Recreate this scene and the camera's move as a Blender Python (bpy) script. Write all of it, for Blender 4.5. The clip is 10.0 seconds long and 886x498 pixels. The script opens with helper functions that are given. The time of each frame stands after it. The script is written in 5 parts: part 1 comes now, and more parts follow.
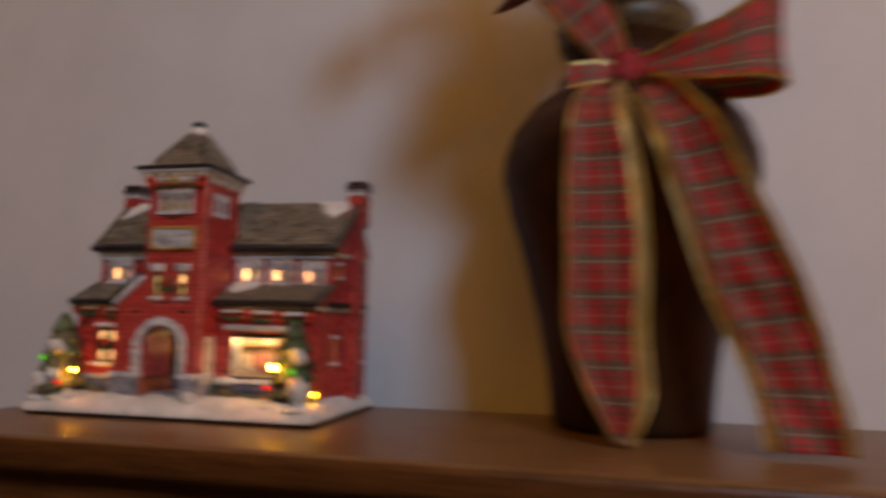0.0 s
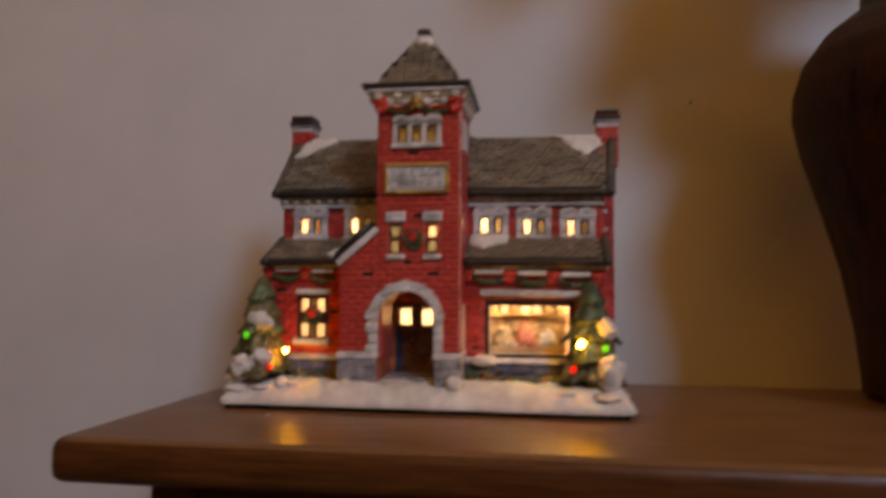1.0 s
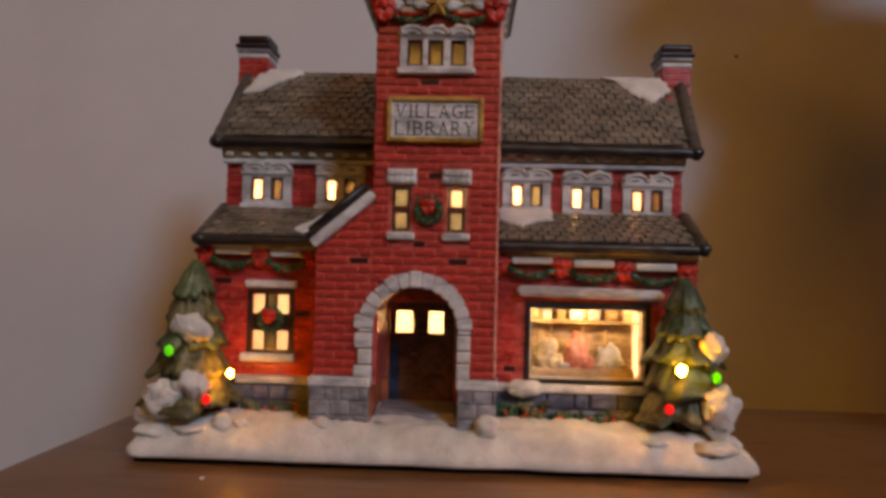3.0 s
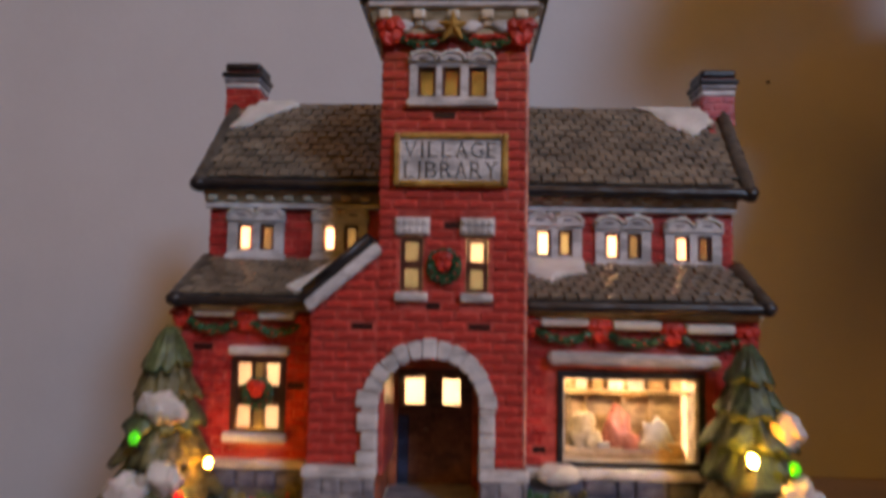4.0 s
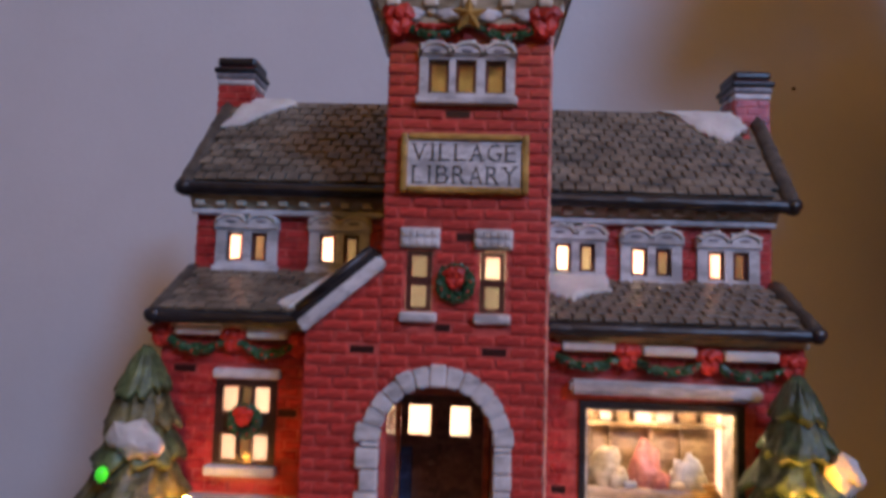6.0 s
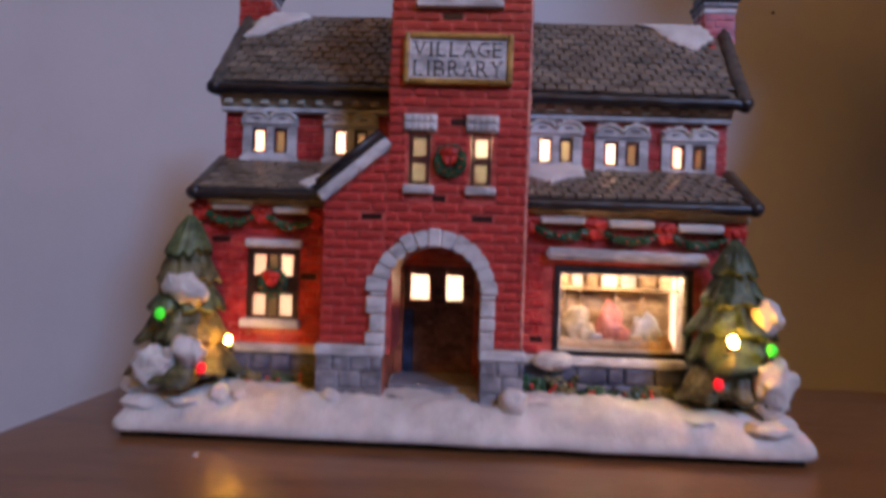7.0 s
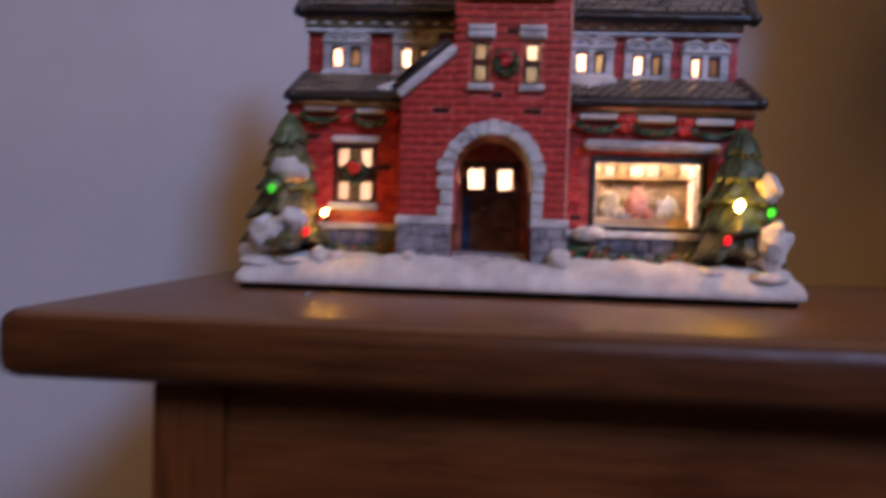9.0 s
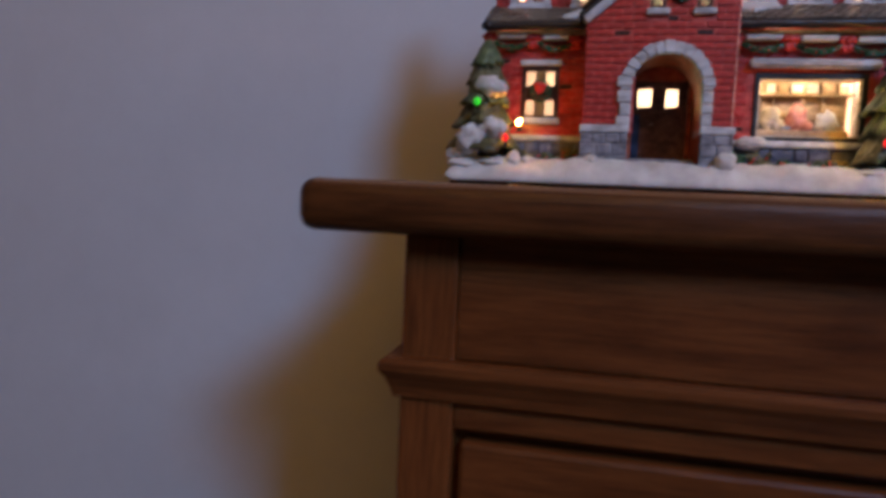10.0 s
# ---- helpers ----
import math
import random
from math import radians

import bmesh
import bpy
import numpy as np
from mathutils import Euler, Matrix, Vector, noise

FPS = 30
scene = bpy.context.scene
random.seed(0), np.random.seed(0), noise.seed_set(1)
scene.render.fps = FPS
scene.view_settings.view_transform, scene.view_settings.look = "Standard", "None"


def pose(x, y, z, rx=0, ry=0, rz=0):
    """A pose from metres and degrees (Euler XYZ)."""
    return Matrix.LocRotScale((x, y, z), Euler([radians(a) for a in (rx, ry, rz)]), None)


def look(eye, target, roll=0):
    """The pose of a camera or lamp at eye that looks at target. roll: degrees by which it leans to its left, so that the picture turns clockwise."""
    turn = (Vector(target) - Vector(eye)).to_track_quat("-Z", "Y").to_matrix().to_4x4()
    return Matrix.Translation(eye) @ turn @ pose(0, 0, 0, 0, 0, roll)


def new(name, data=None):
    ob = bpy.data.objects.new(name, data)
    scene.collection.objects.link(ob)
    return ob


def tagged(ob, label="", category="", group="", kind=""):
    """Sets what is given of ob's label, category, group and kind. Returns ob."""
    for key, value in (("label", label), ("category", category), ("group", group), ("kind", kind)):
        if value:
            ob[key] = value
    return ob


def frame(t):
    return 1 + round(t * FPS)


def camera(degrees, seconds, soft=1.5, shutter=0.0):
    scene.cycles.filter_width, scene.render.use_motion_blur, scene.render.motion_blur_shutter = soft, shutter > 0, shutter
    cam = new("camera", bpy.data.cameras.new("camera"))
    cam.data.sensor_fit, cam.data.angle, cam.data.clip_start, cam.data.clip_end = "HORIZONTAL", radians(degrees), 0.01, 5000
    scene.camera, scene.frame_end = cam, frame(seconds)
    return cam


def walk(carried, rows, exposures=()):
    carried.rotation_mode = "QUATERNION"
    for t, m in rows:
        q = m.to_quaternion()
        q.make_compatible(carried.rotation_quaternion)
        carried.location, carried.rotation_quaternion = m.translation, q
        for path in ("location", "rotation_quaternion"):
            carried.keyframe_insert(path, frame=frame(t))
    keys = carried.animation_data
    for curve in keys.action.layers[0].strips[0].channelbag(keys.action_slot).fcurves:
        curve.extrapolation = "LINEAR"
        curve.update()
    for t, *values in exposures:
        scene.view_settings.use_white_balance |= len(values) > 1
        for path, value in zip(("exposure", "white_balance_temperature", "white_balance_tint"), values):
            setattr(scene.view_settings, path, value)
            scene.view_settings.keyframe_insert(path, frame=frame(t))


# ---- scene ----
cam = camera(66.3, 10.0, soft=3.5, shutter=0.8)
PATH = [
    (0, (0.267, -0.38, 1.06), (-0.172, 1.557, 1.295), 1.2),
    (0.2, (0.216, -0.358, 1.070), (-0.260, 1.576, 1.264), 1.2),
    (0.5, (0.164, -0.327, 1.057), (-0.318, 1.601, 1.289), 2.2),
    (1, (0.06, -0.323, 1.06), (-0.227, 1.653, 1.178), 0.3),
    (1.5, (0.023, -0.307, 1.06), (-0.064, 1.69, 1.118), 0.5),
    (2, (0.017, -0.257, 1.064), (-0.045, 1.741, 1.143), 0.1),
    (3.5, (0.007, -0.206, 1.064), (-0.078, 1.791, 1.13), 1.8),
    (4, (0.004, -0.183, 1.076), (-0.076, 1.81, 1.218), 1.0),
    (4.5, (0.007, -0.169, 1.083), (-0.089, 1.82, 1.272), 1.1),
    (5, (0.002, -0.157, 1.087), (-0.066, 1.83, 1.307), 1.7),
    (6.5, (0.0, -0.174, 1.069), (-0.085, 1.822, 1.166), 1.8),
    (7, (0.004, -0.194, 1.057), (-0.08, 1.804, 1.069), 2.0),
    (7.5, (0.006, -0.21, 1.051), (-0.087, 1.787, 1.01), 2.1),
    (8, (0.009, -0.219, 1.05), (-0.067, 1.778, 0.962), 1.8),
    (8.5, (0.003, -0.223, 1.046), (-0.087, 1.772, 0.936), 1.7),
    (9, (-0.009, -0.24, 1.025), (-0.131, 1.755, 0.956), 1.8),
    (9.5, (-0.021, -0.269, 1.009), (-0.375, 1.695, 0.878), 2.5),
    (10, (-0.035, -0.294, 0.997), (-0.455, 1.654, 0.827), 2.5),
]
walk(cam, [(t, look(eye, target, roll)) for t, eye, target, roll in PATH], [(0, -0.1, 9500, 22), (2.2, -0.1, 9500, 22), (3.5, -0.03, 8600, 22), (4.5, 0.0, 6800, 21), (5.5, 0.05, 6250, 26), (7.5, 0.07, 6000, 31), (9, -0.02, 6000, 31), (10, -0.06, 6000, 20)])

# ---- light: cool dusk window, warm ceiling lamp, black night world ----
world = bpy.data.worlds.new("world")
scene.world = world
world.use_nodes = True
world.node_tree.nodes["Background"].inputs[0].default_value = (0.02, 0.022, 0.03, 1)
world.node_tree.nodes["Background"].inputs[1].default_value = 0.2


def area_lamp(name, eye, target, size_x, size_y, power, colour):
    data = bpy.data.lights.new(name, "AREA")
    data.shape, data.size, data.size_y = "RECTANGLE", size_x, size_y
    data.energy, data.color = power, colour
    ob = new(name, data)
    ob.matrix_world = look(eye, target)
    return ob


WINDOW_AT = Vector((1.17, -1.70, 2.22))
area_lamp("window_daylight", WINDOW_AT, (0.0, 0.1, 1.0), 0.42, 0.45, 27.4, (0.258, 0.590, 1.07))
area_lamp("ceiling_lamp_light", (0.36, -1.12, 2.38), (0.05, 0.1, 1.0), 2.0, 1.3, 16.8, (1.03, 0.470, 0.020))
# added warm fill to brighten right-hand faces, no known source there
area_lamp("table_lamp_light", (1.35, -0.50, 1.50), (0.0, 0.05, 1.08), 0.28, 0.28, 1.8, (1.0, 0.43, 0.06))
bulb = bpy.data.lights.new("house_bulb", "POINT")
bulb.energy, bulb.color, bulb.shadow_soft_size = 2.2, (1.0, 0.84, 0.58), 0.004
bulb_ob = new("house_bulb", bulb)
bulb_ob.location = (-0.002, 0.088, 1.070)
# added point fills that brighten the display alcove, not real bulbs
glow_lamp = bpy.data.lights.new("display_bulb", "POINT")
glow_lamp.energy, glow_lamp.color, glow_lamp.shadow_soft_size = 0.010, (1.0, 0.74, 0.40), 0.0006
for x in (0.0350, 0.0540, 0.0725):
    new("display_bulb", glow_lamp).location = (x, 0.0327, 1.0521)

# ---- materials ----


def nodes_of(name):
    m = bpy.data.materials.new(name)
    m.use_nodes = True
    nt = m.node_tree
    return m, nt, nt.nodes["Principled BSDF"]


def link(nt, a, b):
    nt.links.new(a, b)


def tex_noise(nt, scale, detail=4.0, vec=None, rough=0.6):
    n = nt.nodes.new("ShaderNodeTexNoise")
    n.inputs["Scale"].default_value, n.inputs["Detail"].default_value = scale, detail
    n.inputs["Roughness"].default_value = rough
    if vec is not None:
        link(nt, vec, n.inputs["Vector"])
    return n


def coords(nt, scale=(1, 1, 1), which="Object"):
    tc = nt.nodes.new("ShaderNodeTexCoord")
    mp = nt.nodes.new("ShaderNodeMapping")
    mp.inputs["Scale"].default_value = scale
    link(nt, tc.outputs[which], mp.inputs["Vector"])
    return mp.outputs["Vector"]


def ramp(nt, fac, stops):
    r = nt.nodes.new("ShaderNodeValToRGB")
    els = r.color_ramp.elements
    els[0].position, els[0].color = stops[0][0], (*stops[0][1], 1)
    els[1].position, els[1].color = stops[-1][0], (*stops[-1][1], 1)
    for p, c in stops[1:-1]:
        e = els.new(p)
        e.color = (*c, 1)
    link(nt, fac, r.inputs["Fac"])
    return r.outputs["Color"]


def mix(nt, fac, a, b, kind="MIX"):
    m = nt.nodes.new("ShaderNodeMix")
    m.data_type, m.blend_type = "RGBA", kind
    for value, socket in ((fac, m.inputs[0]), (a, m.inputs[6]), (b, m.inputs[7])):
        if isinstance(value, (int, float)):
            socket.default_value = value
        elif isinstance(value, tuple):
            socket.default_value = (*value, 1)
        else:
            link(nt, value, socket)
    return m.outputs[2]


def bump(nt, bsdf, height, strength, distance):
    b = nt.nodes.new("ShaderNodeBump")
    b.inputs["Strength"].default_value, b.inputs["Distance"].default_value = strength, distance
    link(nt, height, b.inputs["Height"])
    link(nt, b.outputs["Normal"], bsdf.inputs["Normal"])


def glazed(name, dark, light, rough=0.28, scale=260.0, relief=0.0002, spec=0.5, rand=""):
    """Painted and glazed porcelain: two tones of brushed paint, fine pits, uneven gloss."""
    m, nt, b = nodes_of(name)
    v = coords(nt)
    n1 = tex_noise(nt, scale, 5, v)
    n2 = tex_noise(nt, scale * 0.22, 3, v)
    c = ramp(nt, n1.outputs["Fac"], [(0.30, dark), (0.70, light)])
    c = mix(nt, ramp(nt, n2.outputs["Fac"], [(0.35, (0, 0, 0)), (0.75, (0.55, 0.55, 0.55))]), c, dark)
    if rand:
        if rand == "piece":
            src = nt.nodes.new("ShaderNodeObjectInfo").outputs["Random"]
        else:
            src = nt.nodes.new("ShaderNodeNewGeometry").outputs["Random Per Island"]
        c = mix(nt, 1.0, c, ramp(nt, src, [(0.0, (0.84, 0.84, 0.85)), (0.5, (1, 1, 1)), (1.0, (1.12, 1.08, 1.07))]), "MULTIPLY")
    fine = tex_noise(nt, 140, 5, coords(nt, (0.5, 1.4, 1.4)), 0.7)
    c = mix(nt, ramp(nt, fine.outputs["Fac"], [(0.46, (0, 0, 0)), (0.60, (0.85, 0.85, 0.85))]), c, tuple(p * 0.55 for p in dark))
    worn = tex_noise(nt, 22, 6, coords(nt, (1, 1, 1)), 0.7)
    c = mix(nt, ramp(nt, worn.outputs["Fac"], [(0.58, (0, 0, 0)), (0.72, (0.55, 0.55, 0.55))]), c, tuple(q * 1.35 for q in light))
    link(nt, c, b.inputs["Base Color"])
    rr = nt.nodes.new("ShaderNodeMapRange")
    rr.inputs["To Min"].default_value, rr.inputs["To Max"].default_value = rough * 0.7, rough * 1.5
    link(nt, n2.outputs["Fac"], rr.inputs["Value"])
    link(nt, rr.outputs["Result"], b.inputs["Roughness"])
    b.inputs["Specular IOR Level"].default_value = spec
    bump(nt, b, n1.outputs["Fac"], 0.5, relief)
    return m


BRICK = glazed("brick_glaze", (0.49, 0.043, 0.036), (0.77, 0.115, 0.088), 0.26, 330, 0.00025, 0.5, "piece")
BRICK_REST = glazed("brick_glaze_joined", (0.43, 0.033, 0.032), (0.66, 0.084, 0.070), 0.26, 330, 0.00025, 0.5, "island")
BRICK_DARK = glazed("dark_brick_glaze", (0.035, 0.008, 0.008), (0.07, 0.015, 0.012), 0.3)
MORTAR = glazed("mortar_glaze", (0.48, 0.062, 0.050), (0.70, 0.155, 0.122), 0.30, 420)
PALE_PINK = glazed("pale_pink_glaze", (0.58, 0.20, 0.16), (0.80, 0.42, 0.34), 0.22, 300)
WHITE = glazed("white_glaze", (0.50, 0.51, 0.52), (0.74, 0.74, 0.74), 0.35, 180, 0.0003)
CREAM = glazed("cream_glaze", (0.46, 0.36, 0.21), (0.70, 0.61, 0.45), 0.35, 160)
CREAM_PALE = glazed("pale_cream_glaze", (0.55, 0.47, 0.33), (0.78, 0.74, 0.64), 0.35, 200)
STONE = glazed("stone_glaze", (0.17, 0.17, 0.20), (0.42, 0.42, 0.44), 0.4, 240, 0.0004)
STONE_BLUE = glazed("slate_blue_glaze", (0.06, 0.08, 0.14), (0.20, 0.22, 0.28), 0.35, 240, 0.0004, 0.5, "piece")
SHINGLE = glazed("shingle_glaze", (0.128, 0.102, 0.072), (0.290, 0.240, 0.172), 0.40, 240, 0.0002, 0.45, "piece")
RAKE = glazed("brown_roof_edge_glaze", (0.055, 0.045, 0.034), (0.125, 0.103, 0.078), 0.40, 240)
SHINGLE_REST = glazed("shingle_glaze_joined", (0.128, 0.102, 0.072), (0.290, 0.240, 0.172), 0.40, 240, 0.0002, 0.45, "island")
BLACK = glazed("black_glaze", (0.010, 0.010, 0.013), (0.030, 0.029, 0.034), 0.34, 200)
BROWN = glazed("dark_brown_glaze", (0.030, 0.013, 0.010), (0.080, 0.034, 0.024), 0.28, 300)
DOOR_BROWN = glazed("door_brown_glaze", (0.11, 0.050, 0.036), (0.28, 0.125, 0.085), 0.22, 260)
RUST = glazed("red_brown_glaze", (0.42, 0.085, 0.035), (0.66, 0.19, 0.08), 0.3, 220)
RED = glazed("bow_red_glaze", (0.50, 0.020, 0.012), (0.76, 0.055, 0.026), 0.40, 700, 0.0006)
GREEN = glazed("garland_green_glaze", (0.008, 0.050, 0.022), (0.035, 0.15, 0.06), 0.3, 900, 0.0006)
FIR = glazed("fir_green_glaze", (0.016, 0.040, 0.018), (0.095, 0.150, 0.065), 0.38, 420, 0.0012)
OLIVE = glazed("olive_green_glaze", (0.060, 0.060, 0.020), (0.25, 0.23, 0.105), 0.42, 420, 0.0012)
SAGE = glazed("sage_green_glaze", (0.050, 0.080, 0.030), (0.20, 0.26, 0.115), 0.40, 420, 0.0012)
SASH_PAINT = glazed("red_brown_sash_glaze", (0.060, 0.018, 0.014), (0.140, 0.044, 0.034), 0.3, 300)
DOOR_BLUE = glazed("blue_door_glaze", (0.018, 0.034, 0.075), (0.048, 0.078, 0.150), 0.22, 260)
GOLD = glazed("gold_paint", (0.40, 0.23, 0.05), (0.68, 0.44, 0.13), 0.25, 300)
INK = glazed("sign_ink", (0.04, 0.045, 0.045), (0.09, 0.095, 0.095), 0.4, 300)
SIGN = glazed("sign_face_glaze", (0.56, 0.57, 0.58), (0.74, 0.74, 0.73), 0.25, 160)
FELT = glazed("black_felt", (0.006, 0.005, 0.005), (0.014, 0.012, 0.011), 0.9, 900, 0.0004, 0.1)

SNOW, nt, b = nodes_of("snow_frosting")
v = coords(nt)
n1, n2 = tex_noise(nt, 900, 4, v), tex_noise(nt, 90, 4, v)
link(nt, ramp(nt, n2.outputs["Fac"], [(0.3, (0.48, 0.465, 0.44)), (0.65, (0.70, 0.68, 0.64))]), b.inputs["Base Color"])
b.inputs["Roughness"].default_value = 0.75
b.inputs["Subsurface Weight"].default_value = 0.15
b.inputs["Subsurface Scale"].default_value = 0.002
bump(nt, b, mix(nt, 0.5, n1.outputs["Color"], n2.outputs["Color"]), 0.9, 0.0014)


def pane_material(name, colour, gloss=0.08):
    m, nt, b = nodes_of(name)
    v = coords(nt)
    n = tex_noise(nt, 350, 3, v)
    t = nt.nodes.new("ShaderNodeBsdfTranslucent")
    link(nt, mix(nt, n.outputs["Fac"], tuple(c * 0.8 for c in colour), colour), t.inputs["Color"])
    g = nt.nodes.new("ShaderNodeBsdfGlossy")
    g.inputs["Roughness"].default_value = 0.15
    s = nt.nodes.new("ShaderNodeMixShader")
    s.inputs[0].default_value = gloss
    link(nt, t.outputs[0], s.inputs[1])
    link(nt, g.outputs[0], s.inputs[2])
    link(nt, s.outputs[0], nt.nodes["Material Output"].inputs["Surface"])
    return m


PANE = pane_material("bright_frosted_pane", (0.96, 0.90, 0.76), 0.05)
PANE_DOOR = pane_material("door_frosted_pane", (0.42, 0.39, 0.33), 0.05)
PANE_MID = pane_material("dull_frosted_pane", (0.48, 0.44, 0.37), 0.05)
PANE_AMBER = pane_material("amber_painted_pane", (0.17, 0.145, 0.10), 0.06)
PANE_PALE = pane_material("pale_green_painted_pane", (0.20, 0.195, 0.16), 0.06)
PANE_TOWER = pane_material("cream_amber_pane", (0.25, 0.225, 0.135), 0.06)
PANE_DIM = pane_material("dim_tan_pane", (0.26, 0.235, 0.175), 0.06)


def bulb_material(name, colour, strength):
    m, nt, b = nodes_of(name)
    b.inputs["Base Color"].default_value = (*colour, 1)
    b.inputs["Roughness"].default_value = 0.15
    if strength:
        b.inputs["Emission Color"].default_value = (*colour, 1)
        b.inputs["Emission Strength"].default_value = strength
    return m


LED_AMBER = bulb_material("amber_led_lit", (1.0, 0.42, 0.040), 290.0)
LED_RED = bulb_material("red_led_dimmed", (1.0, 0.015, 0.02), 0.6)
LED_GREEN = bulb_material("green_led_dimmed", (0.04, 1.0, 0.03), 0.35)


def wood(name, dark, light, rough, stretch, relief=0.0006, streak=0.6, sheen=0.5):
    """Stained timber: broad figure, fine dark pores along the grain, worn and dirty patches."""
    m, nt, b = nodes_of(name)
    v = coords(nt, stretch)
    n1 = tex_noise(nt, 9, 8, v, 0.65)
    n2 = tex_noise(nt, 3.0, 3, coords(nt, (1, 1, 1)))
    n3 = tex_noise(nt, 55, 4, v)
    n4 = tex_noise(nt, 30, 6, coords(nt, tuple(q * (0.5 if q < 5 else 1.6) for q in stretch)), 0.75)
    c = ramp(nt, n1.outputs["Fac"], [(0.28, dark), (0.55, light), (0.74, tuple((p + q) / 2 for p, q in zip(dark, light)))])
    c = mix(nt, ramp(nt, n2.outputs["Fac"], [(0.35, (0, 0, 0)), (0.7, (0.6, 0.6, 0.6))]), c, dark)
    c = mix(nt, ramp(nt, n4.outputs["Fac"], [(0.46, (0, 0, 0)), (0.66, (streak, streak, streak))]), c, tuple(q * 0.45 for q in dark))
    link(nt, c, b.inputs["Base Color"])
    rr = nt.nodes.new("ShaderNodeMapRange")
    rr.inputs["To Min"].default_value, rr.inputs["To Max"].default_value = rough * 0.75, rough * 1.35
    link(nt, n3.outputs["Fac"], rr.inputs["Value"])
    link(nt, rr.outputs["Result"], b.inputs["Roughness"])
    b.inputs["Specular IOR Level"].default_value = sheen
    bump(nt, b, n3.outputs["Fac"], 0.25, relief)
    return m


# one timber in two tones: lighter lit top, darker shaded edge
WOOD_TOP = wood("lit_wood_top", (0.100, 0.040, 0.013), (0.255, 0.124, 0.048), 0.34, (2, 16, 16), 0.0003, 0.25)
WOOD_EDGE = wood("shaded_wood_edge", (0.048, 0.015, 0.004), (0.140, 0.049, 0.013), 0.36, (2, 16, 16), 0.0008, 0.7, 0.25)
WOOD = wood("stained_wood", (0.062, 0.017, 0.004), (0.200, 0.064, 0.016), 0.36, (2, 16, 16), 0.0006, 0.55, 0.25)
WOOD_UP = wood("stained_wood_upright", (0.062, 0.017, 0.004), (0.200, 0.064, 0.016), 0.36, (16, 16, 2), 0.0006, 0.55, 0.25)
VASE_WOOD = wood("carved_dark_wood", (0.007, 0.0028, 0.0014), (0.075, 0.027, 0.009), 0.42, (12, 12, 2.5), 0.004, 0.6, 0.10)

def plaster(name, colour, relief=0.0006):
    m, nt, b = nodes_of(name)
    v = coords(nt)
    n1, n2 = tex_noise(nt, 240, 5, v), tex_noise(nt, 7.0, 8, v, 0.7)
    c = ramp(nt, n2.outputs["Fac"], [(0.3, tuple(x * 0.90 for x in colour)), (0.7, colour)])
    link(nt, c, b.inputs["Base Color"])
    b.inputs["Roughness"].default_value = 0.75
    bump(nt, b, n1.outputs["Fac"], 0.35, relief)
    return m


WALL = plaster("painted_wall", (0.635, 0.64, 0.645))
WALL_TAN = plaster("tan_bounce_wall", (0.30, 0.21, 0.12))
CEIL = plaster("cream_ceiling", (0.62, 0.52, 0.38))
FLOOR = wood("oak_floor", (0.12, 0.07, 0.035), (0.26, 0.16, 0.085), 0.4, (2, 14, 14))

PLAID, nt, b = nodes_of("plaid_ribbon")
uv = nt.nodes.new("ShaderNodeTexCoord").outputs["UV"]
sep = nt.nodes.new("ShaderNodeSeparateXYZ")
link(nt, uv, sep.inputs[0])


def stripes(src, period, shift, width):
    """1 inside a band of that width (0 to 1 of the period), else 0."""
    a = nt.nodes.new("ShaderNodeMath")
    a.operation = "MULTIPLY_ADD"
    a.inputs[1].default_value, a.inputs[2].default_value = 1 / period, shift
    link(nt, src, a.inputs[0])
    f = nt.nodes.new("ShaderNodeMath")
    f.operation = "FRACT"
    link(nt, a.outputs[0], f.inputs[0])
    c = nt.nodes.new("ShaderNodeMath")
    c.operation = "LESS_THAN"
    c.inputs[1].default_value = width
    link(nt, f.outputs[0], c.inputs[0])
    return c.outputs[0]


weave = tex_noise(nt, 900, 2, coords(nt))
cloth = mix(nt, weave.outputs["Fac"], (0.50, 0.013, 0.017), (0.78, 0.048, 0.045))
for src, period, shift, width, colour, share in (
        (sep.outputs[0], 0.0170, 0.15, 0.34, (0.040, 0.120, 0.065), 0.60),
        (sep.outputs[1], 0.0190, 0.10, 0.30, (0.040, 0.120, 0.065), 0.60),
        (sep.outputs[0], 0.0170, 0.72, 0.10, (0.030, 0.085, 0.045), 0.55),
        (sep.outputs[1], 0.0190, 0.66, 0.08, (0.030, 0.085, 0.045), 0.55),
        (sep.outputs[0], 0.0170, 0.97, 0.05, (0.60, 0.52, 0.38), 0.60),
        (sep.outputs[1], 0.0190, 0.92, 0.05, (0.60, 0.52, 0.38), 0.48),
        (sep.outputs[1], 0.0190, 0.38, 0.04, (0.60, 0.52, 0.38), 0.30)):
    part_of = nt.nodes.new("ShaderNodeMath")
    part_of.operation = "MULTIPLY"
    part_of.inputs[1].default_value = share
    link(nt, stripes(src, period, shift, width), part_of.inputs[0])
    cloth = mix(nt, part_of.outputs[0], cloth, colour)
link(nt, cloth, b.inputs["Base Color"])
b.inputs["Roughness"].default_value = 0.6
b.inputs["Sheen Weight"].default_value = 0.3
bump(nt, b, weave.outputs["Fac"], 0.3, 0.0004)

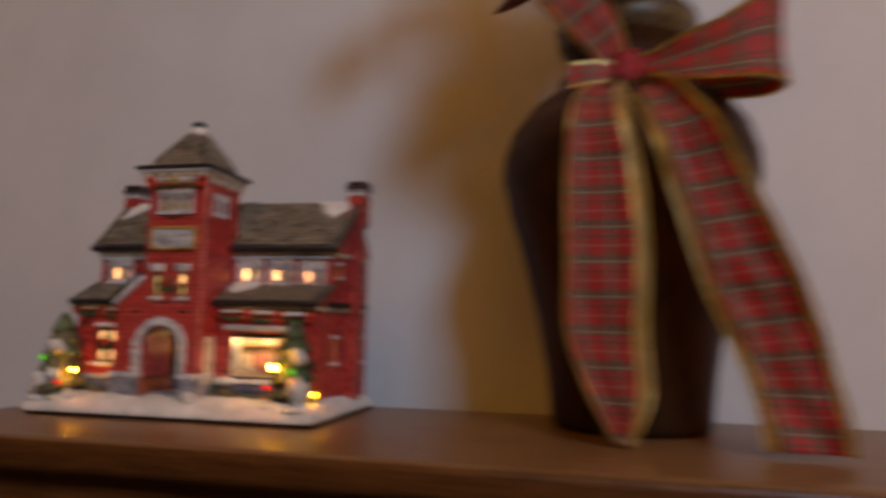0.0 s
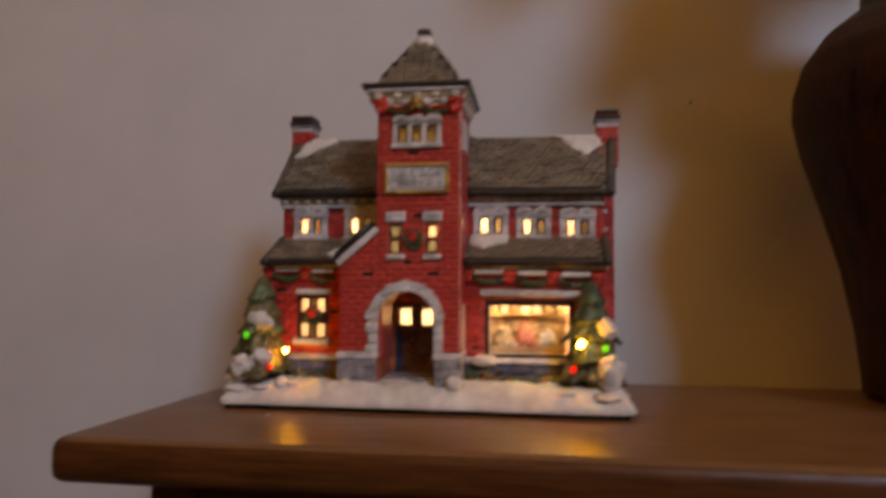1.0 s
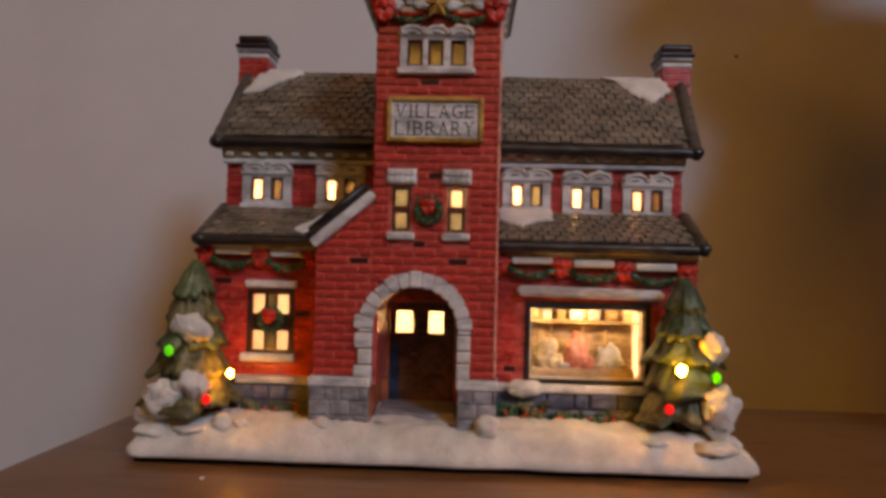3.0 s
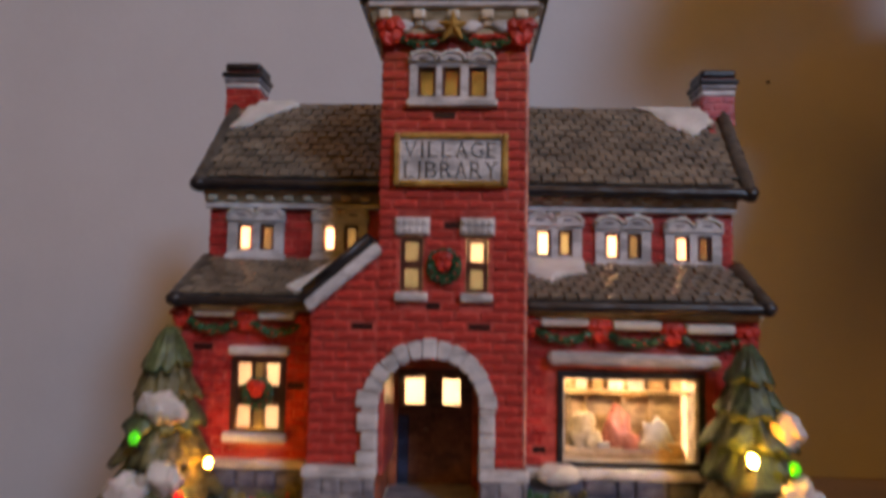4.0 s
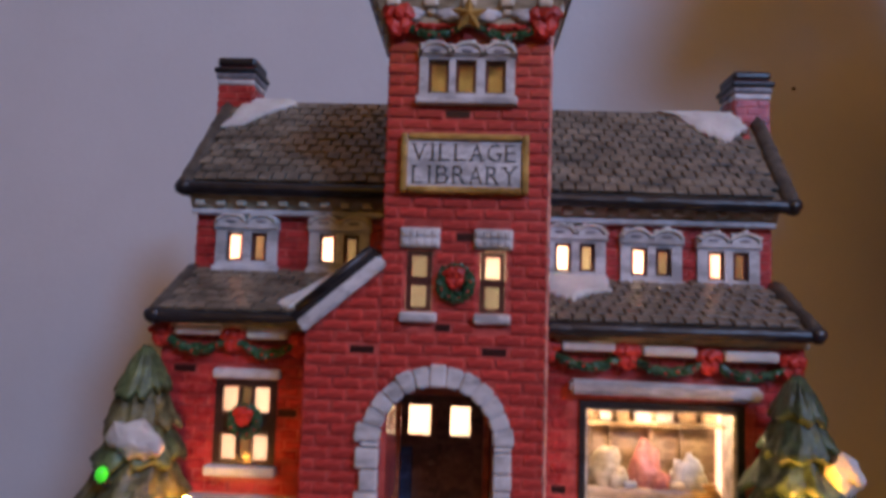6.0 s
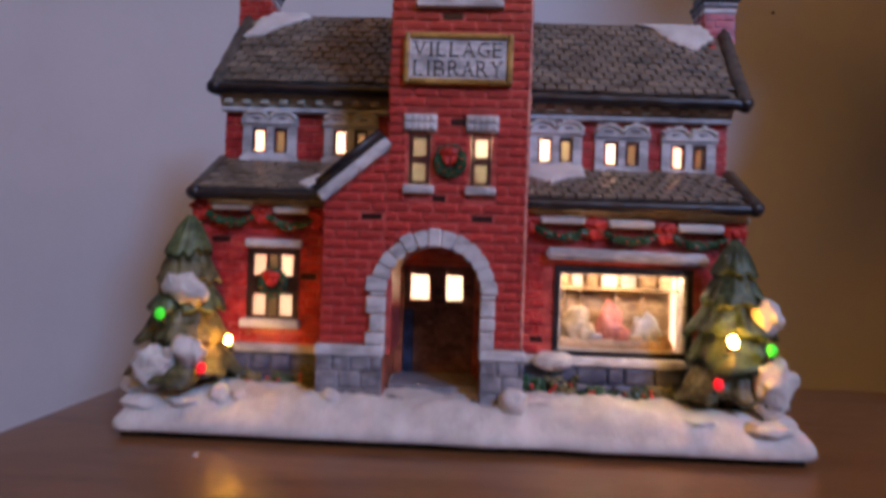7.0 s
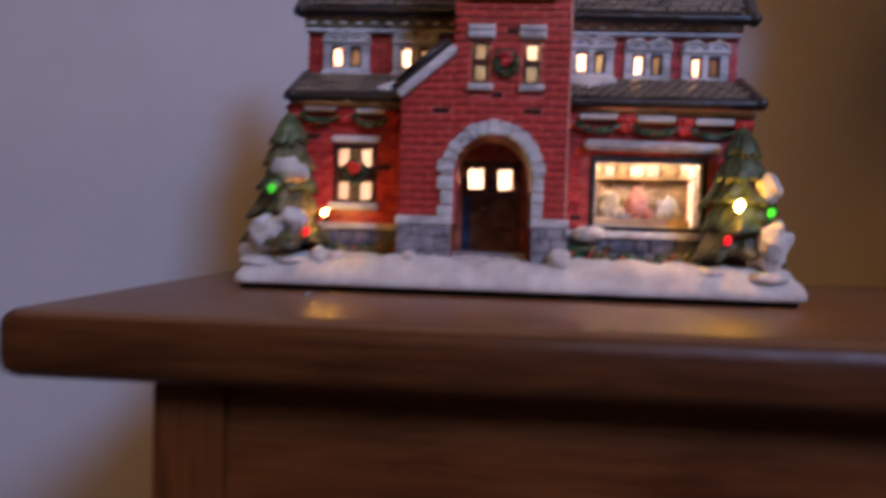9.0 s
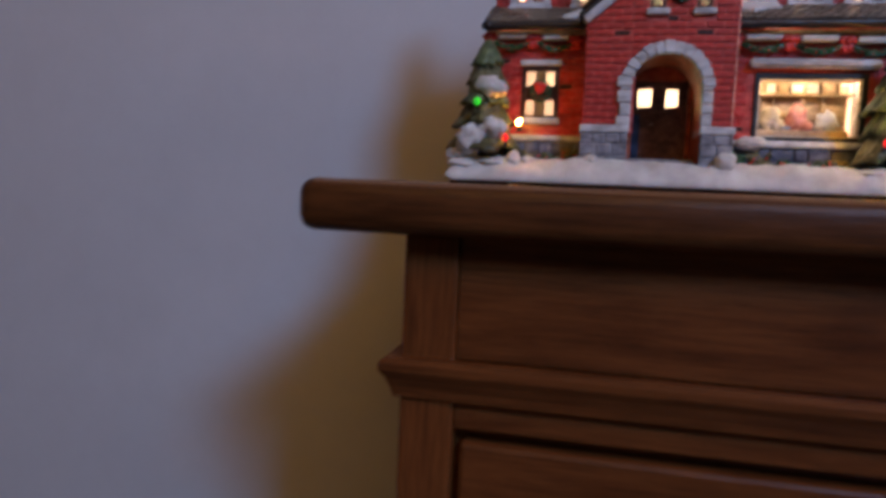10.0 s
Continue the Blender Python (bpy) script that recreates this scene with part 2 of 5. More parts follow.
GOLD_EDGE, nt, b = nodes_of("gold_wired_edge")
n = tex_noise(nt, 300, 3, coords(nt))
link(nt, ramp(nt, n.outputs["Fac"], [(0.3, (0.74, 0.52, 0.18)), (0.7, (0.98, 0.82, 0.42))]), b.inputs["Base Color"])
b.inputs["Metallic"].default_value, b.inputs["Roughness"].default_value = 0.6, 0.28
bump(nt, b, n.outputs["Fac"], 0.4, 0.0006)
LEAF = glazed("dark_green_leaf", (0.010, 0.028, 0.014), (0.030, 0.070, 0.030), 0.4, 120)
PETAL = glazed("red_gold_petal", (0.22, 0.02, 0.015), (0.42, 0.12, 0.05), 0.5, 90)
TWIG = glazed("dry_twig", (0.06, 0.035, 0.02), (0.13, 0.08, 0.045), 0.7, 200)

# ---- building helpers ----
ORIGIN = {}


def thing(name, at, label, category, group=""):
    ob = new(name)
    ob.location = at
    ORIGIN[ob] = Vector(at)
    ob.empty_display_size = 0.05
    return tagged(ob, label, category, group)


def root_of(ob):
    while ob.parent is not None:
        ob = ob.parent
    return ORIGIN.get(ob, Vector((0, 0, 0)))


def part(name, bm, material, parent, label="", smooth=False, kind=""):
    """One mesh under a thing or a part; bm is in world coordinates."""
    bmesh.ops.recalc_face_normals(bm, faces=bm.faces)
    if parent is not None:
        bm.transform(Matrix.Translation(-root_of(parent)))
    mesh = bpy.data.meshes.new(name)
    bm.to_mesh(mesh)
    bm.free()
    mesh.materials.append(material)
    if smooth:
        mesh.shade_smooth()
    ob = new(name, mesh)
    ob.parent = parent
    return tagged(ob, label, "", "", kind)


def box(bm, x0, x1, y0, y1, z0, z1, bevel=0.0, seg=2):
    g = bmesh.ops.create_cube(bm, size=1.0, matrix=Matrix.LocRotScale(((x0 + x1) / 2, (y0 + y1) / 2, (z0 + z1) / 2), None, (x1 - x0, y1 - y0, z1 - z0)))
    if bevel:
        es = list({e for vv in g["verts"] for e in vv.link_edges})
        bmesh.ops.bevel(bm, geom=es, offset=bevel, segments=seg, affect="EDGES", profile=0.5)


def boxed(*args, **kw):
    bm = bmesh.new()
    box(bm, *args, **kw)
    return bm


def prism(bm, poly, y0, y1, to=lambda u, z, d: (u, d, z)):
    """A polygon in u and z, drawn out from depth y0 to y1."""
    a = [bm.verts.new(to(u, z, y0)) for u, z in poly]
    c = [bm.verts.new(to(u, z, y1)) for u, z in poly]
    n = len(poly)
    bm.faces.new(a)
    bm.faces.new(c[::-1])
    for i in range(n):
        bm.faces.new((a[i], c[i], c[(i + 1) % n], a[(i + 1) % n]))


def ball(bm, at, size, detail=2, turn=None, rough=0.0, seed=0.0):
    g = bmesh.ops.create_icosphere(bm, subdivisions=detail, radius=1.0)
    m = Matrix.LocRotScale(at, turn, size)
    for vv in g["verts"]:
        if rough:
            vv.co *= 1 + rough * (noise.noise(vv.co * 1.6 + Vector((seed, seed * 1.7, 0))) + 0.4 * noise.noise(vv.co * 4.7 + Vector((0, seed, 3))))
        vv.co = m @ vv.co


def tube(bm, pts, radius, seg=8, rough=0.0, taper=None, freq=300.0):
    """A round bar along the points; rough makes it lumpy."""
    rings = []
    pts = [Vector(p) for p in pts]
    for i, p in enumerate(pts):
        d = (pts[min(i + 1, len(pts) - 1)] - pts[max(i - 1, 0)]).normalized()
        s = d.orthogonal().normalized() if abs(d.z) > 0.95 else d.cross(Vector((0, 0, 1))).normalized()
        q = d.cross(s)
        r = radius * (taper(i / (len(pts) - 1)) if taper else 1)
        ring = []
        for k in range(seg):
            a = 2 * math.pi * k / seg
            o = (s * math.cos(a) + q * math.sin(a))
            rr = r * (1 + rough * noise.noise((p + o * r) * freq))
            ring.append(bm.verts.new(p + o * rr))
        rings.append(ring)
    for a, c in zip(rings, rings[1:]):
        for k in range(seg):
            bm.faces.new((a[k], a[(k + 1) % seg], c[(k + 1) % seg], c[k]))
    bm.faces.new(rings[0][::-1])
    bm.faces.new(rings[-1])


def wall_grid(bm, u0, u1, z0, z1, holes, d0, d1, to):
    """A wall with thickness from depth d0 to d1 and rectangular openings (u0, u1, z0, z1)."""
    us = sorted({u0, u1, *[h[0] for h in holes], *[h[1] for h in holes]})
    zs = sorted({z0, z1, *[h[2] for h in holes], *[h[3] for h in holes]})
    solid = {}
    for i in range(len(us) - 1):
        for j in range(len(zs) - 1):
            cu, cz = (us[i] + us[i + 1]) / 2, (zs[j] + zs[j + 1]) / 2
            solid[i, j] = u0 < cu < u1 and z0 < cz < z1 and not any(h[0] < cu < h[1] and h[2] < cz < h[3] for h in holes)

    def quad(*ps):
        bm.faces.new([bm.verts.new(to(*p)) for p in ps])

    for (i, j), yes in solid.items():
        if not yes:
            continue
        a, c, e, g = us[i], us[i + 1], zs[j], zs[j + 1]
        quad((a, e, d0), (c, e, d0), (c, g, d0), (a, g, d0))
        quad((a, e, d1), (c, e, d1), (c, g, d1), (a, g, d1))
        for di, dj, p, q in ((-1, 0, (a, e), (a, g)), (1, 0, (c, e), (c, g)), (0, -1, (a, e), (c, e)), (0, 1, (a, g), (c, g))):
            if not solid.get((i + di, j + dj)):
                quad((*p, d0), (*q, d0), (*q, d1), (*p, d1))
    bmesh.ops.remove_doubles(bm, verts=bm.verts, dist=1e-6)


# ---- room ----
TABLE, WALL_Y = 1.0, 0.200
BACK_Y = 0.133                              # back edge of the dresser


def slab(name, x0, x1, y0, y1, z0, z1, material, label, category):
    ob = part(name, boxed(x0, x1, y0, y1, z0, z1), material, None)
    return tagged(ob, label, category, "", "structure")


slab("wall_north", -2.2, 2.2, WALL_Y, WALL_Y + 0.1, 0, 2.45, WALL, "plain off-white painted wall behind the dresser", "wall")
# unseen walls, made tan to cut cool bounce and warm the room
slab("wall_west", -2.3, -2.2, -2.05, WALL_Y + 0.1, 0, 2.45, WALL_TAN, "unseen side wall, tan for warm bounce", "wall")
slab("wall_south", -2.3, 2.3, -2.15, -2.05, 0, 2.45, WALL_TAN, "unseen wall opposite the dresser, tan for warm bounce", "wall")
slab("wall_east", 2.2, 2.3, -2.05, WALL_Y + 0.1, 0, 2.45, WALL_TAN, "unseen side wall, tan for warm bounce", "wall")
slab("floor", -2.3, 2.3, -2.15, WALL_Y + 0.1, -0.05, 0, FLOOR, "brown wooden floor under the dresser", "floor")
slab("ceiling", -2.3, 2.3, -2.15, WALL_Y + 0.1, 2.45, 2.5, CEIL, "plain cream ceiling", "ceiling")
nail = part("nail_hole", boxed(0.1702, 0.1720, WALL_Y - 0.0008, WALL_Y + 0.001, 1.1998, 1.2015, bevel=0.0004), BROWN, None)
tagged(nail, "tiny dark nail hole in the painted wall", "nail hole")

# ---- dresser ----
dresser = thing("dresser", (0.36, 0.03, 0.0), "dark reddish-brown stained wooden dresser with overhanging top", "dresser")
DX0, DX1 = -0.100, 0.84
FRONT = -0.058
bm = bmesh.new()
box(bm, -0.1360, 0.875, -0.0735, BACK_Y, 0.9815, TABLE, bevel=0.0055, seg=4)
bmesh.ops.subdivide_edges(bm, edges=[e for e in bm.edges if e.calc_length() > 0.5], cuts=60)
for vv in bm.verts:
    vv.co.y += 0.0012 * noise.noise(Vector((vv.co.x * 14, 0, 3))) if vv.co.y < 0 else 0
# upward faces take the lit tone, edge faces the painted-in shade
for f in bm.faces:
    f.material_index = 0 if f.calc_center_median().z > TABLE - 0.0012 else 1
top_board = part("top_board", bm, WOOD_TOP, dresser, "tan-brown top board, rounded edge coloured darker for shade", smooth=True)
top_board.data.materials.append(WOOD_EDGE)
part("case", boxed(DX0 + 0.002, DX1 - 0.002, FRONT + 0.012, BACK_Y - 0.002, 0.06, 0.9815), WOOD, dresser)
for x0 in (DX0, DX1 - 0.020):
    part("stile", boxed(x0, x0 + 0.020, FRONT, FRONT + 0.020, 0.0, 0.9813, bevel=0.0012), WOOD_UP, dresser)
part("frieze", boxed(DX0 + 0.020, DX1 - 0.020, FRONT + 0.003, FRONT + 0.018, 0.936, 0.9813, bevel=0.0006), WOOD, dresser)
bm = bmesh.new()
prof = [(0, 0.9365), (0.0048, 0.9365), (0.0066, 0.9348), (0.0066, 0.9320), (0.0046, 0.929), (0.0028, 0.925), (0.0018, 0.9215), (0, 0.9215)]
path = [(DX0, BACK_Y - 0.004), (DX0, FRONT), (DX1, FRONT), (DX1, BACK_Y - 0.004)]
rings = []
for (x, y), (sx, sy) in zip(path, ((-1, 0), (-1, -1), (1, -1), (1, 0))):
    rings.append([bm.verts.new((x + sx * d, y + sy * d, z)) for d, z in prof])
for a, c in zip(rings, rings[1:]):
    for k in range(len(prof)):
        k2 = (k + 1) % len(prof)
        bm.faces.new((a[k], a[k2], c[k2], c[k]))
part("moulding", bm, WOOD, dresser, "projecting moulded band below the frieze")
rows_z = [(0.905, 0.745), (0.725, 0.535), (0.515, 0.305), (0.285, 0.085)]
part("rail", boxed(DX0 + 0.020, DX1 - 0.020, FRONT + 0.002, FRONT + 0.016, 0.9105, 0.9215, bevel=0.0008), WOOD, dresser)
for z1, z0 in rows_z:
    for x0, x1 in ((DX0 + 0.0225, 0.3665), (0.3735, DX1 - 0.0225)):
        part("drawer_front", boxed(x0, x1, FRONT + 0.0035, FRONT + 0.016, z0, z1, bevel=0.002), WOOD, dresser)
    part("rail", boxed(DX0 + 0.020, DX1 - 0.020, FRONT + 0.004, FRONT + 0.014, z0 - 0.017, z0 - 0.003), WOOD, dresser)

bm = bmesh.new()
ball(bm, (-0.0682, -0.0140, TABLE + 0.0005), (0.0008, 0.0005, 0.0005), 2, Euler((0, 0, 0.5)), 0.4, 3)
tagged(part("snow_fleck", bm, SNOW, None, smooth=True), "tiny white fleck of fallen frosting on the dresser top", "fleck")

# ---- porcelain village house ----
house = thing("porcelain_village_house", (0.0, 0.06, TABLE), "lighted red brick porcelain village library with snowy base and fir trees", "ornament")
rnd = random.Random(4)
TX0, TX1, TY = -0.0222, 0.0200, 0.011       # tower
GX0 = -0.0412                               # porch gable, left corner
LY, UY, BY = 0.030, 0.050, 0.106            # lower front, upper front, back
HX0, HX1 = -0.087, 0.0925                   # body
ARCH_X, ARCH_R, SPRING = -0.0071, 0.0146, 1.0447
GROUND = 1.0115
CAP = 1.0255


def front_at(y):
    return lambda u, z, d: (u, y - d, z)


def right_at(x):
    return lambda u, z, d: (x + d, u, z)


def right_slant(x):
    return lambda u, z, d: (x + d + max(0.0, u - UY) * 0.115, u, z)


def left_at(x):
    return lambda u, z, d: (x - d, u, z)


def back_at(y):
    return lambda u, z, d: (u, y + d, z)


# snow base
base = part("felt_foot", boxed(-0.0975, 0.1005, 0.002, 0.117, TABLE, TABLE + 0.0022, bevel=0.0006), FELT, house)
bm = bmesh.new()
NX, NY = 150, 90
X0, X1, Y0, Y1 = -0.1010, 0.1040, -0.0015, 0.1190


def base_top(x, y):
    e = min(x - X0, X1 - x, y - Y0, Y1 - y)
    h = 0.0100 * (1 - max(0.0, 1 - e / 0.012) ** 2.2) + 0.0012
    h += 0.0021 * noise.noise(Vector((x * 75, y * 75, 1))) * min(1, e / 0.006) + 0.0010 * noise.noise(Vector((x * 240, y * 240, 4))) * min(1, e / 0.003)
    return TABLE + 0.002 + h


def base_xy(i, j):
    x, y = X0 + (X1 - X0) * i / NX, Y0 + (Y1 - Y0) * j / NY
    # rounded corners and a wavy edge
    cx, cy = min(max(x, X0 + 0.006), X1 - 0.006), min(max(y, Y0 + 0.006), Y1 - 0.006)
    d = Vector((x - cx, y - cy))
    if d.length > 0.006:
        d *= 0.006 / d.length
    x2, y2 = cx + d.x, cy + d.y
    w = 0.0011 * noise.noise(Vector((x2 * 55, y2 * 55, 9)))
    return x2 + w * (1 if x2 > 0 else -1) * (abs(x2) > 0.085), y2 + w * (y2 < 0.012)


grid = [[bm.verts.new((*base_xy(i, j), base_top(X0 + (X1 - X0) * i / NX, Y0 + (Y1 - Y0) * j / NY))) for j in range(NY + 1)] for i in range(NX + 1)]
for i in range(NX):
    for j in range(NY):
        bm.faces.new((grid[i][j], grid[i + 1][j], grid[i + 1][j + 1], grid[i][j + 1]))
rim = [grid[i][0] for i in range(NX)] + [grid[NX][j] for j in range(NY)] + [grid[i][NY] for i in range(NX, 0, -1)] + [grid[0][j] for j in range(NY, 0, -1)]
low = [bm.verts.new((vv.co.x * 0.992, 0.0585 + (vv.co.y - 0.0585) * 0.985, TABLE + 0.0022)) for vv in rim]
for k in range(len(rim)):
    k2 = (k + 1) % len(rim)
    bm.faces.new((rim[k], rim[k2], low[k2], low[k]))
bm.faces.new(low)
part("snow_base", bm, SNOW, house, "white frosted snow base with rounded edges", smooth=True)

# openings (u0, u1, z0, z1)
TRIPLE = [(-0.0120, -0.0066, 1.1340, 1.1430), (-0.0049, 0.0005, 1.1340, 1.1430), (0.0028, 0.0082, 1.1340, 1.1430)]
SASH = [(-0.0160, -0.0094, 1.0775, 1.0930), (0.0028, 0.0092, 1.0775, 1.0930)]
TWIN = [(-0.0803, -0.0607, 1.0885, 1.1065), (-0.0505, -0.0315, 1.0885, 1.1065), (0.0232, 0.0420, 1.0880, 1.1058), (0.0466, 0.0653, 1.0873, 1.1050), (0.0700, 0.0888, 1.0866, 1.1043)]
LEFT_WIN = (-0.0692, -0.0542, 1.0335, 1.0553)
SHOP = (0.0325, 0.0750, 1.0262, 1.0528)
twin_panes = []
for a, c, e, g in TWIN:
    w = c - a
    twin_panes += [(a + 0.17 * w, a + 0.44 * w, e + 0.0028, g - 0.0062), (a + 0.57 * w, a + 0.83 * w, e + 0.0028, g - 0.0062)]

# brick laying
brick_bm = bmesh.new()
box(brick_bm, -0.00342, 0.00342, -0.00036, 0.0006, -0.00136, 0.00136)
bmesh.ops.bevel(brick_bm, geom=[e for e in brick_bm.edges if all(vv.co.y < 0 for vv in e.verts)], offset=0.00042, segments=2, affect="EDGES")
BRICK_MESH = bpy.data.meshes.new("brick")
brick_bm.to_mesh(BRICK_MESH)
brick_bm.free()
BRICK_MESH.materials.append(BRICK)
DARK_MESH = BRICK_MESH.copy()
DARK_MESH.materials.clear()
DARK_MESH.materials.append(BRICK_DARK)
DARK_SPOTS = [(-0.0265, 1.0685), (0.0064, 1.068), (-0.034, 1.0635), (-0.006, 1.0735), (-0.003, 1.0965), (-0.001, 1.129), (-0.0775, 1.0585), (-0.050, 1.0475), (0.0285, 1.0505), (0.028, 1.0305)]
COURSE, LENGTH = 0.0029, 0.0073


def bricks(u0, u1, z0, z1, blocked, inside=lambda u, z: True):
    """Centres and lengths of the bricks of a running bond on a wall."""
    out = []
    n = max(1, round((z1 - z0) / COURSE))
    h = (z1 - z0) / n
    for r in range(n):
        z = z0 + (r + 0.5) * h
        u = u0 - (LENGTH / 2 if r % 2 else 0)
        while u < u1 - 0.0008:
            a, c = max(u, u0), min(u + LENGTH, u1)
            u += LENGTH
            for h0, h1, e, g in blocked:
                if e < z + 0.0008 and g > z - 0.0008:
                    if h0 <= a and c <= h1:
                        a = c
                    elif a < h0 < c:
                        c = h0
                    elif a < h1 < c:
                        a = h1
            while c - a > 0.0012 and not inside(a + 0.0004, z):
                a += 0.0004
            while c - a > 0.0012 and not inside(c - 0.0004, z):
                c -= 0.0004
            if c - a > 0.0014:
                out.append(((a + c) / 2, z, c - a))
    return out


def lay(parent, courses, to, turn, single):
    """Bricks of a wall: single ones as objects, or joined into one mesh."""
    home = root_of(parent)
    verts, faces = [], []
    for u, z, w in courses:
        k = (w - 0.00040) / 0.00684
        d = 0.0001 + rnd.uniform(-0.00012, 0.00012)
        dark = any(abs(u - p) < 0.0030 and abs(z - q) < 0.00146 for p, q in DARK_SPOTS)
        at = Vector(to(u + rnd.uniform(-0.0001, 0.0001), z + rnd.uniform(-0.00008, 0.00008), d - (0.00022 if dark else 0)))
        m = Matrix.LocRotScale(at - home, Euler((0, rnd.uniform(-0.012, 0.012), turn)), (k, 1, 1))
        if single or dark:
            ob = new("brick", DARK_MESH if dark else BRICK_MESH)
            ob.parent = parent
            ob.matrix_basis = m
        else:
            s = len(verts)
            verts += [m @ vv.co for vv in BRICK_MESH.vertices]
            faces += [[s + i for i in p.vertices] for p in BRICK_MESH.polygons]
    if verts:
        mesh = bpy.data.meshes.new("brickwork")
        mesh.from_pydata(verts, [], faces)
        mesh.materials.append(BRICK_REST)
        ob = new("brickwork", mesh)
        ob.parent = parent
        tagged(ob, kind="stuff")


T = 0.0022                                  # porcelain thickness
pending = []

# tower and porch front
SLOPE0, SLOPE1 = (GX0, 1.0742), (TX0, 1.0905)


def gable_z(u):
    return SLOPE0[1] + (u - SLOPE0[0]) * (SLOPE1[1] - SLOPE0[1]) / (SLOPE1[0] - SLOPE0[0])


bm = bmesh.new()
wall_grid(bm, TX0, TX1, CAP, 1.1600, [*TRIPLE, *SASH, (ARCH_X - ARCH_R, TX1 - 0.0125, CAP - 0.02, SPRING + ARCH_R)], 0, -T, front_at(TY))
for s in (-1, 1):
    arc = [(ARCH_X + s * ARCH_R * math.cos(a), SPRING + ARCH_R * math.sin(a)) for a in (math.pi / 2 * k / 10 for k in range(11))]
    prism(bm, [(ARCH_X + s * ARCH_R, SPRING + ARCH_R), *arc], TY, TY + T)
prism(bm, [(GX0, CAP), (TX0, CAP), SLOPE1, SLOPE0], TY, TY + T)
for x, s in ((TX1, 1), (TX0, -1)):
    holes = [(0.021, 0.026, 1.1345, 1.1425), (0.0295, 0.0345, 1.1345, 1.1425)] if s > 0 else []
    wall_grid(bm, TY + T, 0.0515, CAP, 1.16, holes, 0, -T, right_at(x) if s > 0 else left_at(x))
wall_grid(bm, TX0 + T, TX1 - T, 1.112, 1.16, [], 0, -T, back_at(0.0515))
wall_grid(bm, TY + T, LY + T, CAP, SLOPE0[1], [], 0, -T, left_at(GX0))
tower = part("tower_wall", bm, MORTAR, house, "tall red brick tower and porch wall")
block = [(-0.0144, 0.0106, 1.1312, 1.1475), (-0.0180, 0.0142, 1.1080, 1.1228), *[(a - 0.0008, c + 0.0008, e - 0.0035, g + 0.0062) for a, c, e, g in SASH]]


def off_arch(u, z):
    r = math.hypot(u - ARCH_X, max(0, z - SPRING))
    return r > ARCH_R + 0.0045 and (z > SPRING or abs(u - ARCH_X) > ARCH_R + 0.004)


pending.append((tower, bricks(TX0, TX1, CAP + 0.0028, 1.1535, block, off_arch), front_at(TY), 0, True))
pending.append((tower, bricks(GX0, TX0, CAP + 0.0028, CAP + 0.0028 + 23 * 0.00290, [], lambda u, z: off_arch(u, z) and z < gable_z(u) - 0.0022), front_at(TY), 0, True))
pending.append((tower, bricks(TY, 0.0515, CAP, 1.1535, [(0.0195, 0.036, 1.1312, 1.1475)]), right_at(TX1), math.pi / 2, False))
pending.append((tower, bricks(TY, 0.0515, 1.09, 1.1535, []), left_at(TX0), -math.pi / 2, False))
pending.append((tower, bricks(TY, LY, CAP, 1.0735, []), left_at(GX0), -math.pi / 2, False))

# wings
bm = bmesh.new()
wall_grid(bm, TX1, HX1, GROUND - 0.003, 1.0735, [SHOP], 0, -T, front_at(LY))
wall_grid(bm, TX1, HX1, 1.080, 1.1130, twin_panes[4:], 0, -T, front_at(UY))
wall_grid(bm, LY + T, UY, GROUND - 0.003, 1.0735, [], 0, -T, right_slant(HX1))
wall_grid(bm, UY, BY - T, GROUND - 0.003, 1.0735, [(0.056, 0.062, 1.036, 1.052), (0.094, 0.100, 1.036, 1.052)], 0, -T, right_slant(HX1))
wall_grid(bm, UY + T, BY - T, 1.0735, 1.113, [(0.058, 0.064, 1.094, 1.102)], 0, -T, right_slant(HX1))
prism(bm, [(UY - 0.004, 1.113), (BY + 0.004, 1.113), (0.080, 1.1500)], 0, -T, right_slant(HX1))
right_wing = part("right_wing_wall", bm, MORTAR, house)
pending.append((right_wing, bricks(TX1, HX1, CAP, 1.0725, [(0.0285, 0.0790, 1.0215, 1.0605)]), front_at(LY), 0, False))
pending.append((right_wing, bricks(TX1, HX1, 1.0865, 1.1075, [(a, c, e - 0.001, g) for a, c, e, g in TWIN[2:]]), front_at(UY), 0, False))
pending.append((right_wing, bricks(LY, BY, GROUND, 1.0735, [(0.055, 0.063, 1.034, 1.054), (0.093, 0.101, 1.034, 1.054)]), right_slant(HX1), math.pi / 2, False))
pending.append((right_wing, bricks(UY, BY, 1.0735, 1.146, [(0.057, 0.065, 1.092, 1.104)], lambda u, z: z < 1.113 or abs(u - 0.080) < (1.150 - z) * 0.85), right_slant(HX1), math.pi / 2, False))
bm = bmesh.new()
wall_grid(bm, HX0, GX0, GROUND - 0.003, 1.0735, [LEFT_WIN], 0, -T, front_at(LY))
wall_grid(bm, HX0, TX0, 1.076, 1.1130, twin_panes[:4], 0, -T, front_at(UY))
wall_grid(bm, LY + T, BY - T, GROUND - 0.003, 1.0735, [], 0, -T, left_at(HX0))
wall_grid(bm, UY + T, BY - T, 1.0735, 1.113, [], 0, -T, left_at(HX0))
prism(bm, [(UY - 0.004, 1.113), (BY + 0.004, 1.113), (0.080, 1.1500)], HX0, HX0 + T, lambda u, z, d: (d, u, z))
left_wing = part("left_wing_wall", bm, MORTAR, house)
